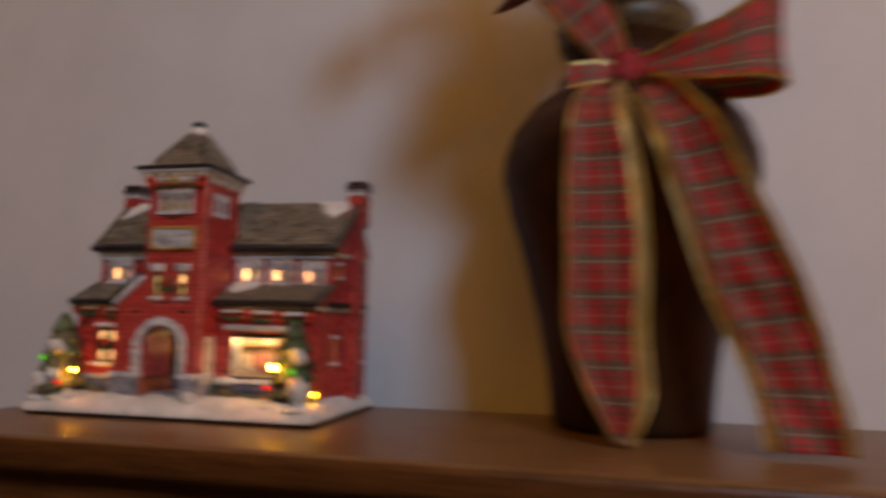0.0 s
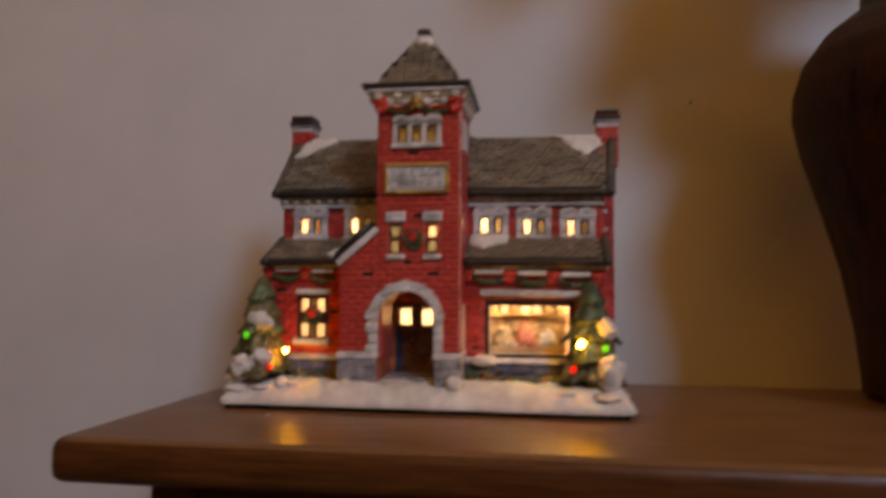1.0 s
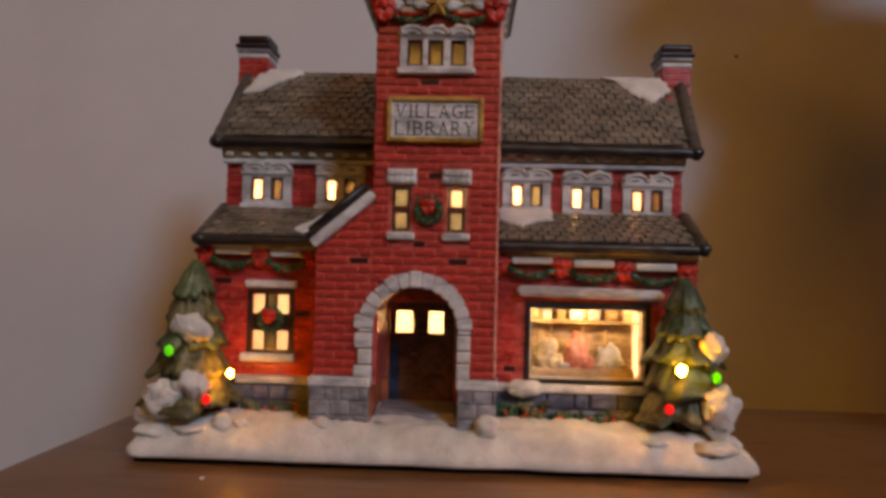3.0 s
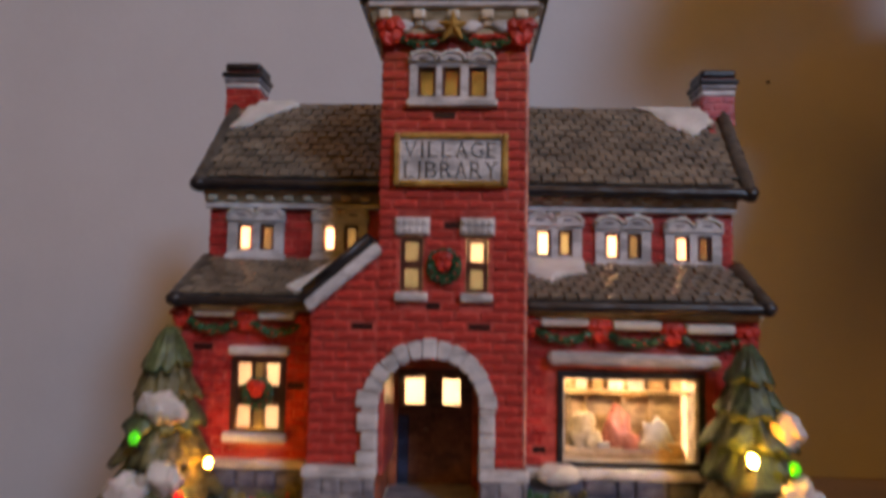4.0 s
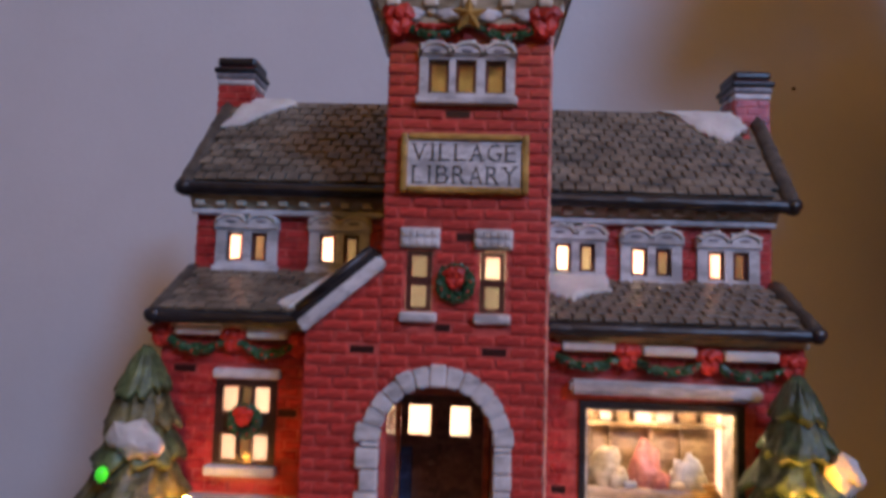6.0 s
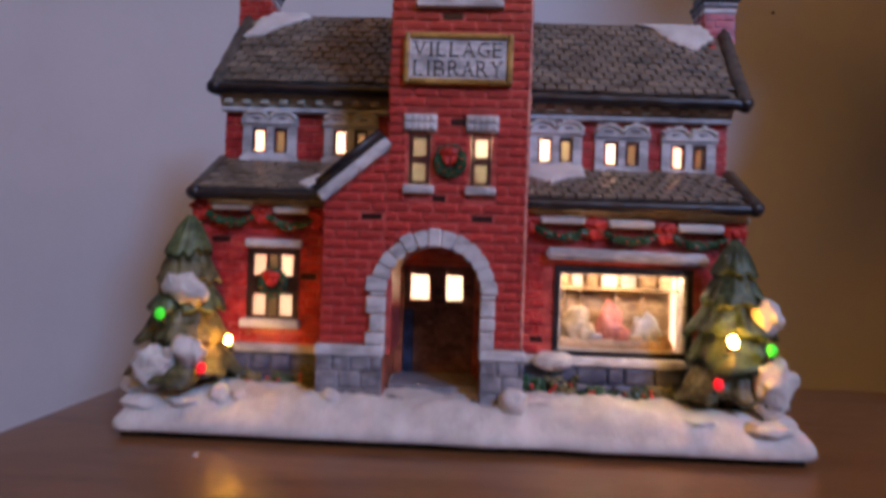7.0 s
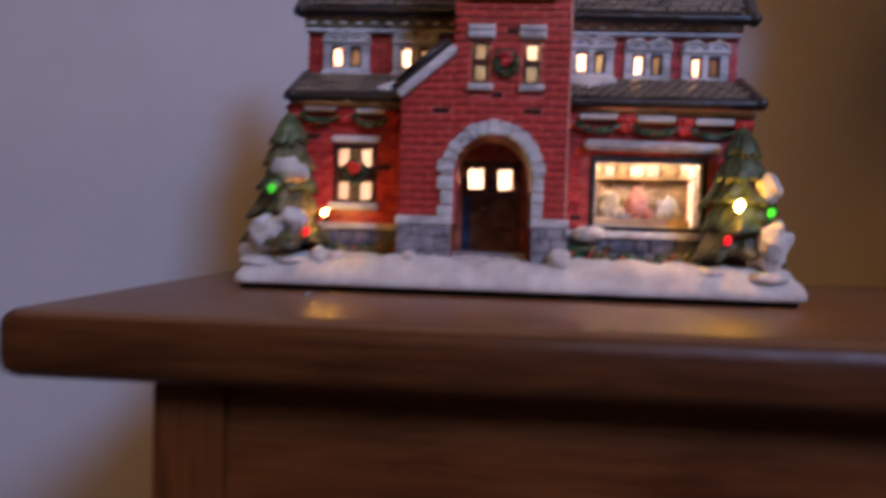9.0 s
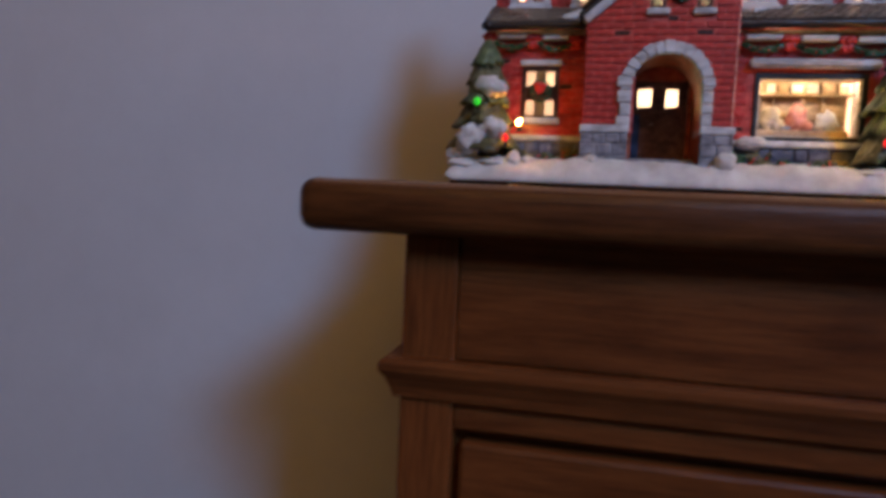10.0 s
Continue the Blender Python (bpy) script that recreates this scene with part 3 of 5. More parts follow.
pending.append((left_wing, bricks(HX0, GX0, CAP, 1.0725, [(LEFT_WIN[0] - 0.001, LEFT_WIN[1] + 0.001, 1.0300, 1.0600)]), front_at(LY), 0, False))
pending.append((left_wing, bricks(HX0, TX0, 1.0865, 1.1075, [(a, c, e - 0.001, g) for a, c, e, g in TWIN[:2]]), front_at(UY), 0, False))
pending.append((left_wing, bricks(LY, BY, GROUND, 1.0735, []), left_at(HX0), -math.pi / 2, False))
pending.append((left_wing, bricks(UY, BY, 1.0735, 1.146, [], lambda u, z: z < 1.113 or abs(u - 0.080) < (1.150 - z) * 0.85), left_at(HX0), -math.pi / 2, False))
for x0, x1, wing in ((HX1 - T, HX1, right_wing), (HX0, HX0 + T, left_wing)):
    bm = bmesh.new()
    prism(bm, [(LY, 1.0734), (UY + T, 1.0734), (UY + T, 1.0872), (LY, 1.0762)], x0, x1, lambda u, z, d: (d, u, z))
    part("cheek", bm, MORTAR, wing, "red cheek wall under the lower roof")
bm = bmesh.new()
wall_grid(bm, HX0, HX1 + 0.0064, GROUND - 0.003, 1.1130, [], 0, -T, back_at(BY))
part("back_wall", bm, MORTAR, house)
# unseen white panel, added to bounce bulb light towards the panes
part("inner_liner", boxed(HX0 + T + 0.0005, HX1 - T - 0.0005, BY - T - 0.0012, BY - T - 0.0004, GROUND, 1.120), WHITE, house, "white inside face added to bounce bulb light")

# chimney breast down the gable end, pale corner of the tower
bm = bmesh.new()
box(bm, HX1 + 0.0015, 0.1012, 0.0770, 0.0890, GROUND - 0.002, 1.1360)
breast = part("chimney_breast", bm, MORTAR, house, "red brick chimney breast on the gable end")
pending.append((breast, bricks(HX1 + 0.003, 0.1012, GROUND, 1.134, []), front_at(0.0770), 0, False))
pending.append((breast, bricks(0.0770, 0.0890, GROUND, 1.134, []), right_at(0.1012), math.pi / 2, False))
bm = bmesh.new()
tube(bm, [(TX1 - 0.0002, TY + 0.0001, CAP + 0.003 + (1.152 - CAP - 0.003) * k / 60) for k in range(61)], 0.00062, 8, 0.5, None, 500.0)
part("tower_edge", bm, PALE_PINK, house, "pale pink bead along the tower corner", smooth=True)

part("buttress", boxed(TX1 - 0.0004, TX1 + 0.0007, TY + 0.0065, LY - 0.0006, CAP - 0.004, 1.0520, bevel=0.0003), CREAM_PALE, house, "pale cream strip low on the tower flank")

# right-end windows and trims
for y0, y1, z0, z1 in ((0.058, 0.064, 1.094, 1.102), (0.056, 0.062, 1.036, 1.052), (0.094, 0.100, 1.036, 1.052)):
    w = part("side_window", boxed(HX1 - 0.0016 + (y0 - UY) * 0.115, HX1 - 0.0010 + (y0 - UY) * 0.115, y0, y1, z0, z1), PANE_AMBER, house, "small amber side window")
    part("sill", boxed(HX1 - 0.0005 + (y0 - UY) * 0.115, HX1 + 0.0018 + (y1 - UY) * 0.115, y0 - 0.001, y1 + 0.001, z0 - 0.0022, z0, bevel=0.0005), WHITE, w)
    part("lintel", boxed(HX1 - 0.0005 + (y0 - UY) * 0.115, HX1 + 0.0018 + (y1 - UY) * 0.115, y0 - 0.001, y1 + 0.001, z1, z1 + 0.0022, bevel=0.0005), WHITE, w)
for y0, y1 in ((0.021, 0.026), (0.0295, 0.0345)):
    part("tower_side_pane", boxed(TX1 - 0.0016, TX1 - 0.0010, y0, y1, 1.1345, 1.1425), PANE_AMBER, house)
bm = bmesh.new()
wall_grid(bm, 0.0195, 0.036, 1.1315, 1.147, [(0.021, 0.026, 1.1345, 1.1425), (0.0295, 0.0345, 1.1345, 1.1425)], 0.0011, -0.0004, right_at(TX1))
part("tower_side_window_surround", bm, WHITE, house, "white window surround")
part("string_course", boxed(TX1, HX1 + 0.0012, LY - 0.0016, LY + 0.001, 1.0700, 1.0725, bevel=0.0006), CREAM, house)
for z in (1.0700, 1.1082):
    bm = bmesh.new()
    wall_grid(bm, LY if z < 1.1 else UY, BY, z, z + 0.0026, [], 0.0014, -0.001, right_slant(HX1))
    bmesh.ops.subdivide_edges(bm, edges=[e for e in bm.edges if e.calc_length() > 0.03], cuts=8)
    for vv in bm.verts:
        vv.co.x = HX1 + (0.0014 if vv.co.x > HX1 + max(0.0, vv.co.y - UY) * 0.115 else -0.001) + max(0.0, vv.co.y - UY) * 0.115
    part("string_course", bm, CREAM, house)
part("string_course", boxed(HX0 - 0.0012, GX0, LY - 0.0016, LY + 0.001, 1.0705, 1.0730, bevel=0.0006), CREAM, house)


# windows
def scallop(u0, u1, z0, z1, lobes):
    """An outline with an arched snowy head of that many lobes."""
    pts = [(u0, z0), (u1, z0), (u1, z1 - 0.0035)]
    w = (u1 - u0) / lobes
    for k in reversed(range(lobes)):
        for s in range(9):
            a = math.pi * s / 8
            pts.append((u0 + (k + 0.5) * w + w * 0.5 * math.cos(a), z1 - 0.0030 + 0.0030 * math.sin(a)))
    pts.append((u0, z1 - 0.0035))
    return pts


def surround(u0, u1, z0, z1, y, panes, lobes, name, parent, label):
    bm = bmesh.new()
    head = max(p[3] for p in panes)
    wall_grid(bm, u0, u1, z0, head + 0.0012, panes, 0.0014, -0.0006, front_at(y))
    w = part(name, bm, WHITE, parent, label)
    bm = bmesh.new()
    prism(bm, scallop(u0 - 0.0005, u1 + 0.0005, head + 0.0008, z1, lobes), y - 0.0024, y + 0.0002)
    bmesh.ops.bevel(bm, geom=[e for e in bm.edges if all(vv.co.y < y - 0.002 for vv in e.verts)], offset=0.0005, segments=2, affect="EDGES")
    hood = part("snowy_head", bm, WHITE, w, "white scalloped snow-topped head")
    for k in range(lobes):
        lw = (u1 - u0) / lobes
        bm = bmesh.new()
        mid = u0 + (k + 0.5) * lw
        tube(bm, [(mid + lw * 0.46 * math.cos(t), y - 0.0026, z1 - 0.0034 + 0.0026 * math.sin(t)) for t in (math.pi * q / 10 for q in range(11))], 0.00055, 8)
        part("hood_mould", bm, SNOW, hood, smooth=True)
        # flat grey ball paints the shaded recess onto the lobe
        bm = bmesh.new()
        ball(bm, (mid, y - 0.0024, z1 - 0.0028), (lw * 0.20, 0.0003, 0.0006), 2)
        part("hood_hollow", bm, STONE, hood, smooth=True)
    bm = bmesh.new()
    for k in range(lobes * 6):
        s = (k + rnd.random()) / (lobes * 6)
        x = u0 + s * (u1 - u0)
        arch = abs(math.sin(math.pi * s * lobes)) ** 0.7
        ball(bm, (x, y - rnd.uniform(0.0014, 0.0025), z1 - 0.0024 + 0.0022 * arch + rnd.uniform(-0.0007, 0.0003)), (rnd.uniform(0.0006, 0.0013), 0.0009, rnd.uniform(0.0004, 0.0008)), 2, None, 0.3, k)
    tagged(part("snow_crust", bm, SNOW, hood, smooth=True), label="lumpy settled snow", kind="stuff")
    part("sill", boxed(u0 - 0.0008, u1 + 0.0008, y - 0.0026, y + 0.0002, z0 - 0.0010, z0 + 0.0012, bevel=0.0005), WHITE, w)
    return w


def pane_in(w, hole, y, material, label="", edge=0.0007):
    a, c, e, g = hole
    part("pane", boxed(a - 0.0003, c + 0.0003, y + 0.0009, y + 0.0013, e - 0.0003, g + 0.0003), material, w, label)
    bm = bmesh.new()
    wall_grid(bm, a - 0.0001, c + 0.0001, e - 0.0001, g + 0.0001, [(a + edge, c - edge, e + edge * 0.7, g - edge)], 0.0002, -0.0008, front_at(y))
    part("sash", bm, SASH_PAINT, w, "red-brown sash")


for k, (a, c, e, g) in enumerate(TWIN):
    panes = twin_panes[2 * k:2 * k + 2]
    w = surround(a, c, e, g, UY, panes, 2, "upper_window", house, "white twin upper window, one pane lit bright")
    pane_in(w, panes[0], UY, PANE, "brightly lit pane", 0.0009)
    pane_in(w, panes[1], UY, PANE_AMBER if k == 1 else PANE_DIM, "dim amber painted pane" if k == 1 else "dim tan painted pane", 0.0011)
w = surround(-0.0143, 0.0105, 1.1320, 1.1478, TY, TRIPLE, 3, "tower_window", house, "white triple tower window with amber panes")
for p in TRIPLE:
    pane_in(w, p, TY, PANE_TOWER, "", 0.0009)
for k, (a, c, e, g) in enumerate(SASH):
    w = part("tower_sash_window", boxed(a - 0.0002, c + 0.0002, TY + 0.0004, TY + 0.0014, (e + g) / 2 - 0.0005, (e + g) / 2 + 0.0005), BROWN, house, "tall narrow brown sash window")
    pane_in(w, (a + 0.0003, c - 0.0003, (e + g) / 2 + 0.0002, g - 0.0003), TY, PANE_MID if k else PANE_PALE, "", 0.0011)
    pane_in(w, (a + 0.0003, c - 0.0003, e + 0.0003, (e + g) / 2 - 0.0002), TY, PANE_PALE, "", 0.0011)
    part("sill", boxed(a - 0.0015, c + 0.0015, TY - 0.0022, TY + 0.001, e - 0.0028, e - 0.0002, bevel=0.0006), WHITE, w)
    lintel = part("lintel", boxed(a - 0.0018, c + 0.0018, TY - 0.0014, TY + 0.001, g + 0.0006, g + 0.0058, bevel=0.0004), WHITE, w)
    for r in range(2):
        for s in range(5):
            x = a - 0.0014 + (c - a + 0.0028) * (s + 0.5) / 5
            part("dentil", boxed(x - 0.0008, x + 0.0008, TY - 0.0020, TY - 0.0010, g + 0.0011 + r * 0.0024, g + 0.0028 + r * 0.0024, bevel=0.0003), WHITE, lintel)

# left ground window: nine lights, a wreath hangs in front
a, c, e, g = LEFT_WIN
bm = bmesh.new()
lights = []
cols, rows3 = [(a + 0.0008, a + 0.0052), (a + 0.0060, c - 0.0060), (c - 0.0052, c - 0.0008)], [(e + 0.0008, e + 0.0078), (e + 0.0086, g - 0.0086), (g - 0.0078, g - 0.0008)]
for u0, u1 in cols:
    for z0, z1 in rows3:
        lights.append((u0, u1, z0, z1))
wall_grid(bm, a - 0.0012, c + 0.0012, e - 0.0012, g + 0.0012, lights, 0.0006, -0.0012, front_at(LY))
lw = part("ground_window", bm, BROWN, house, "dark brown nine-light ground window hung with a wreath")
for k, p in enumerate(lights):
    corner = k in (0, 2, 6, 8)
    part("pane", boxed(p[0], p[1], LY + 0.0006, LY + 0.0010, p[2], p[3]), PANE_MID if corner else (PANE_AMBER if k in (3, 5) else BROWN), lw)
part("sill", boxed(a - 0.0030, c + 0.0022, LY - 0.0030, LY + 0.001, e - 0.0034, e - 0.0004, bevel=0.0008), WHITE, lw)
part("lintel", boxed(a - 0.0022, c + 0.0022, LY - 0.0020, LY + 0.001, g + 0.0016, g + 0.0044, bevel=0.0007), WHITE, lw)


def bow(parent, x, y, z, s, name="bow", label="red painted bow"):
    bm = bmesh.new()
    for k in (-1, 1):
        ball(bm, (x + k * 0.0013 * s, y, z + 0.0004 * s), (0.0019 * s, 0.0008 * s, 0.0013 * s), 3, Euler((0, k * 0.5, 0)), 0.5, k + x * 300)
        ball(bm, (x + k * 0.0010 * s, y + 0.0002, z - 0.0020 * s), (0.0012 * s, 0.0006 * s, 0.0019 * s), 3, Euler((0, k * 0.35, 0)), 0.5, k + 5)
    ball(bm, (x, y - 0.0004 * s, z), (0.0011 * s, 0.0008 * s, 0.0012 * s), 3, None, 0.4, x * 200)
    return part(name, bm, RED, parent, label, smooth=True)


def wreath(parent, x, y, z, r):
    bm = bmesh.new()
    seg, around = 54, 12
    rings = []
    for k in range(seg):
        t = 2 * math.pi * k / seg
        out = Vector((math.cos(t), 0, math.sin(t)))
        ring = []
        for q in range(around):
            p = 2 * math.pi * q / around
            h = r * (0.30 + 0.14 * noise.noise(Vector((math.cos(t) * 6, math.sin(t) * 6, p * 1.3 + x * 90))) + 0.06 * ((k + q) % 3 - 1))
            ring.append(bm.verts.new(Vector((x, y, z)) + out * (r * 0.76 + h * math.cos(p)) - Vector((0, h * 0.8 * math.sin(p), 0))))
        rings.append(ring)
    for k in range(seg):
        a, c = rings[k], rings[(k + 1) % seg]
        for q in range(around):
            bm.faces.new((a[q], a[(q + 1) % around], c[(q + 1) % around], c[q]))
    w = part("wreath", bm, GREEN, parent, "green wreath with a red bow", smooth=False)
    bow(w, x - 0.0002, y - 0.0012, z + r * 0.50, r / 0.0050)
    for k in range(5):
        t = 3.6 + k * 0.7
        bm = bmesh.new()
        ball(bm, (x + r * 0.8 * math.cos(t), y - r * 0.2, z + r * 0.8 * math.sin(t)), (0.00042,) * 3, 1)
        part("berry", bm, RED, w, smooth=True)


wreath(house, -0.0034, TY - 0.0014, 1.0848, 0.0047)
wreath(house, -0.0615, LY - 0.0014, 1.0452, 0.0046)

# shop window with a lit alcove behind
a, c, e, g = SHOP
bm = bmesh.new()
wall_grid(bm, a - 0.0010, c + 0.0012, e - 0.0010, g + 0.0014, [(a + 0.0006, c - 0.0006, e + 0.0005, g - 0.0006)], 0.0010, -0.0015, front_at(LY))
shop = part("shop_window", bm, BLACK, house, "wide lit display window with a black border")
bm = bmesh.new()
prism(bm, [(a - 0.0042, g + 0.0074), (a - 0.0042, g + 0.0036), (c + 0.0050, g + 0.0028), (c + 0.0050, g + 0.0066)], LY - 0.0048, LY + 0.0005)
bmesh.ops.bevel(bm, geom=list(bm.edges), offset=0.0009, segments=2, affect="EDGES")
part("lintel", bm, WHITE, shop, "long white snowy lintel")
part("sill", boxed(TX1 + 0.0010, c + 0.0060, LY - 0.0036, LY + 0.001, e - 0.0042, e - 0.0012, bevel=0.0008), WHITE, shop, "long white ledge")
D = 0.0125
for x0, x1 in ((a - 0.0004, a + 0.0003), (c - 0.0003, c + 0.0004)):
    part("alcove_side", boxed(x0, x1, LY + 0.0016, LY + D, e, g), WHITE, shop, "brightly lit white porcelain side")
PINK = glazed("soft_red_glaze", (0.50, 0.14, 0.10), (0.72, 0.38, 0.28), 0.35, 260)
glow = glazed("warm_tan_glaze", (0.40, 0.27, 0.15), (0.72, 0.54, 0.34), 0.35, 200)
part("alcove_back", boxed(a, c - 0.0022, LY + D, LY + D + 0.0006, e, g), glow, shop, "tan painted back panel")
part("alcove_top", boxed(a, c, LY + 0.0016, LY + D, g, g + 0.0006), CREAM, shop)
part("alcove_floor", boxed(a, c, LY + 0.0016, LY + D, e - 0.0006, e), CREAM, shop)
bm = bmesh.new()
wall_grid(bm, a + 0.0004, c - 0.0004, e + 0.0003, g - 0.0004, [(a + 0.0014, c - 0.0016, e + 0.0012, g - 0.0013)], 0.0003, -0.0012, front_at(LY))
part("inner_rim", bm, CREAM_PALE, shop, "pale cream inner rim of the window")
part("lit_edge", boxed(c - 0.0022, c - 0.0003, LY + D - 0.0003, LY + D + 0.0003, e + 0.0002, g - 0.0006), PANE, shop, "thin glowing white porcelain strip")
for z in (e + 0.0200,):
    part("shelf", boxed(a + 0.0006, c - 0.0006, LY + D - 0.004, LY + D, z, z + 0.0010), glow, shop)
x = a + 0.0015
while x < c - 0.003:
    w2 = rnd.uniform(0.0028, 0.0048)
    part("book", boxed(x, min(x + w2, c - 0.0012), LY + D - 0.003, LY + D - 0.0008, e + 0.0212, g - rnd.uniform(0.0008, 0.0018), bevel=0.0003), WHITE if rnd.random() < 0.6 else glow, shop)
    x += w2 + rnd.uniform(0.0008, 0.0022)
for x0, x1 in ((a + 0.0040, a + 0.0048), (a + 0.0095, a + 0.0103), (a + 0.0212, a + 0.0222), (a + 0.0300, a + 0.0308)):
    part("mullion", boxed(x0, x1, LY + D - 0.002, LY + D - 0.0004, e + 0.006, e + 0.0200), glow, shop)
for x, s, m in ((a + 0.0080, 0.95, CREAM), (a + 0.0190, 1.0, PINK), (a + 0.0300, 0.90, WHITE)):
    bm = bmesh.new()
    y = LY + 0.0062
    ball(bm, (x, y, e + 0.0060 * s), (0.0050 * s, 0.0030, 0.0088 * s), 3, None, 0.55, x * 900)
    ball(bm, (x + 0.0028, y - 0.0012, e + 0.0050 * s), (0.0034 * s, 0.0024, 0.0044 * s), 3, None, 0.5, x * 500)
    part("display_shape", bm, m, shop, "plain rounded moulded shape", smooth=True)
part("display_table", boxed(a + 0.0010, c - 0.0035, LY + 0.0022, LY + 0.0052, e, e + 0.0042, bevel=0.0012), glow, shop)
for x, w2, m in ((a + 0.0120, 0.0036, WHITE), (a + 0.0245, 0.0042, CREAM), (a + 0.0335, 0.0040, glow)):
    part("book", boxed(x, x + w2, LY + 0.0022, LY + 0.0046, e + 0.0043, e + 0.0058, bevel=0.0003), m, shop)

# doorway
DY = 0.044
bm = bmesh.new()
for x0, x1 in ((ARCH_X - ARCH_R - 0.001, ARCH_X - ARCH_R), (ARCH_X + ARCH_R, ARCH_X + ARCH_R + 0.001)):
    box(bm, x0, x1, TY + 0.001, DY + 0.002, GROUND, SPRING)
N = 16
for k in range(N):
    t0, t1 = math.pi * k / N, math.pi * (k + 1) / N
    q = [(ARCH_X + r * math.cos(t), SPRING + r * math.sin(t)) for t, r in ((t0, ARCH_R), (t1, ARCH_R), (t1, ARCH_R + 0.001), (t0, ARCH_R + 0.001))]
    prism(bm, q, TY + 0.001, DY + 0.002)
bmesh.ops.remove_doubles(bm, verts=bm.verts, dist=2e-5)
part("porch_lining", bm, RUST, house, "red-brown porch lining")
DW = [(ARCH_X - 0.0098, ARCH_X - 0.0030, 1.0405, 1.0492), (ARCH_X + 0.0012, ARCH_X + 0.0086, 1.0405, 1.0492)]
bm = bmesh.new()
wall_grid(bm, ARCH_X - ARCH_R, ARCH_X + ARCH_R, GROUND, SPRING + ARCH_R, DW, 0, -0.0012, front_at(DY))
door = part("double_door", bm, DOOR_BROWN, house, "dark brown double door with two lit panes")
for p in DW:
    part("pane", boxed(p[0] - 0.0002, p[1] + 0.0002, DY + 0.0006, DY + 0.0010, p[2] - 0.0002, p[3] + 0.0002), PANE_DOOR, door, "brightly lit pane")
for u0, u1 in ((ARCH_X - 0.0128, ARCH_X - 0.0008), (ARCH_X + 0.0004, ARCH_X + 0.0124)):
    bm = bmesh.new()
    wall_grid(bm, u0, u1, GROUND + 0.0005, 1.0520, [(u0 + 0.0025, u1 - 0.0025, GROUND + 0.003, 1.0375), (u0 + 0.0024, u1 - 0.0024, 1.0402, 1.0494)], 0.0009, 0, front_at(DY))
    part("door_leaf", bm, DOOR_BROWN, door)
part("frame_post", boxed(ARCH_X - ARCH_R, ARCH_X - 0.0118, DY - 0.0030, DY, GROUND, 1.0540, bevel=0.0004), RUST, door, "red-brown door post")
part("frame_post", boxed(ARCH_X + 0.0126, ARCH_X + ARCH_R, DY - 0.0030, DY, GROUND, 1.0540, bevel=0.0004), RUST, door, "red-brown door post")
part("kick_panel", boxed(ARCH_X - 0.0117, ARCH_X - 0.0082, DY - 0.0016, DY - 0.0008, GROUND + 0.0006, 1.0372, bevel=0.0003), DOOR_BLUE, door, "dark blue strip low on the door")
part("tympanum", boxed(ARCH_X - 0.0135, ARCH_X + 0.0135, DY - 0.0012, DY - 0.0002, 1.0540, SPRING + ARCH_R, bevel=0.0002), RUST, door, "red-brown panel over the door")
part("transom", boxed(ARCH_X - 0.0135, ARCH_X + 0.0135, DY - 0.0016, DY, 1.0524, 1.0540, bevel=0.0004), RUST, door)

# stone arch and piers, each stone by itself
arch = part("arch_keystone", boxed(ARCH_X - 0.0021, ARCH_X + 0.0021, TY - 0.0026, TY + 0.001, SPRING + ARCH_R - 0.0006, SPRING + ARCH_R + 0.0050, bevel=0.0006), WHITE, house, "rough pale stone arch round the doorway")
N = 13
for k in range(N):
    if k == N // 2:
        continue
    t = math.pi * (k + 0.5) / N
    w2 = math.pi / N * 0.49
    r1 = ARCH_R + 0.0045 + (0.0016 if k == 12 else rnd.uniform(-0.0003, 0.0005))
    q = [(ARCH_X + r * math.cos(s), SPRING + r * math.sin(s)) for s, r in ((t - w2, ARCH_R - 0.0004), (t + w2, ARCH_R - 0.0004), (t + w2, r1), (t - w2, r1))]
    bm = bmesh.new()
    prism(bm, q, TY - 0.0022 - rnd.uniform(0, 0.0005), TY + 0.001)
    bmesh.ops.bevel(bm, geom=list(bm.edges), offset=0.0005, segments=2, affect="EDGES")
    part("arch_stone", bm, WHITE, arch)
for s in (-1, 1):
    z = CAP + 0.0028
    k = 0
    while z < SPRING - 0.0005:
        h = min(rnd.uniform(0.0042, 0.0058), SPRING - z)
        w2 = 0.0044 + (0.0016 if s < 0 and k % 2 == 0 else rnd.uniform(-0.0002, 0.0004))
        x0 = ARCH_X + s * (ARCH_R - 0.0004)
        part("arch_stone", boxed(min(x0, x0 + s * w2), max(x0, x0 + s * w2), TY - 0.0023, TY + 0.001, z + 0.00015, z + h - 0.00015, bevel=0.0006), WHITE, arch)
        z += h
        k += 1
for x0, x1 in ((GX0 - 0.0012, ARCH_X - ARCH_R + 0.0004), (ARCH_X + ARCH_R - 0.0004, TX1 + 0.0012)):
    pier = part("pier_cap", boxed(x0, x1, TY - 0.0034, TY + 0.02, CAP - 0.0004, CAP + 0.0030, bevel=0.0008), WHITE, house, "grey stone pier with a white cap")
    bm = bmesh.new()
    box(bm, x0 + 0.0006, x1 - 0.0006, TY - 0.0021, TY + 0.020, GROUND - 0.004, CAP - 0.0002)
    part("pier_core", bm, STONE, pier)
    for r in range(3):
        x, z = x0 + 0.0004, GROUND - 0.001 + r * 0.0051
        while x < x1 - 0.002:
            w2 = min(rnd.uniform(0.0042, 0.0075), x1 - 0.0004 - x)
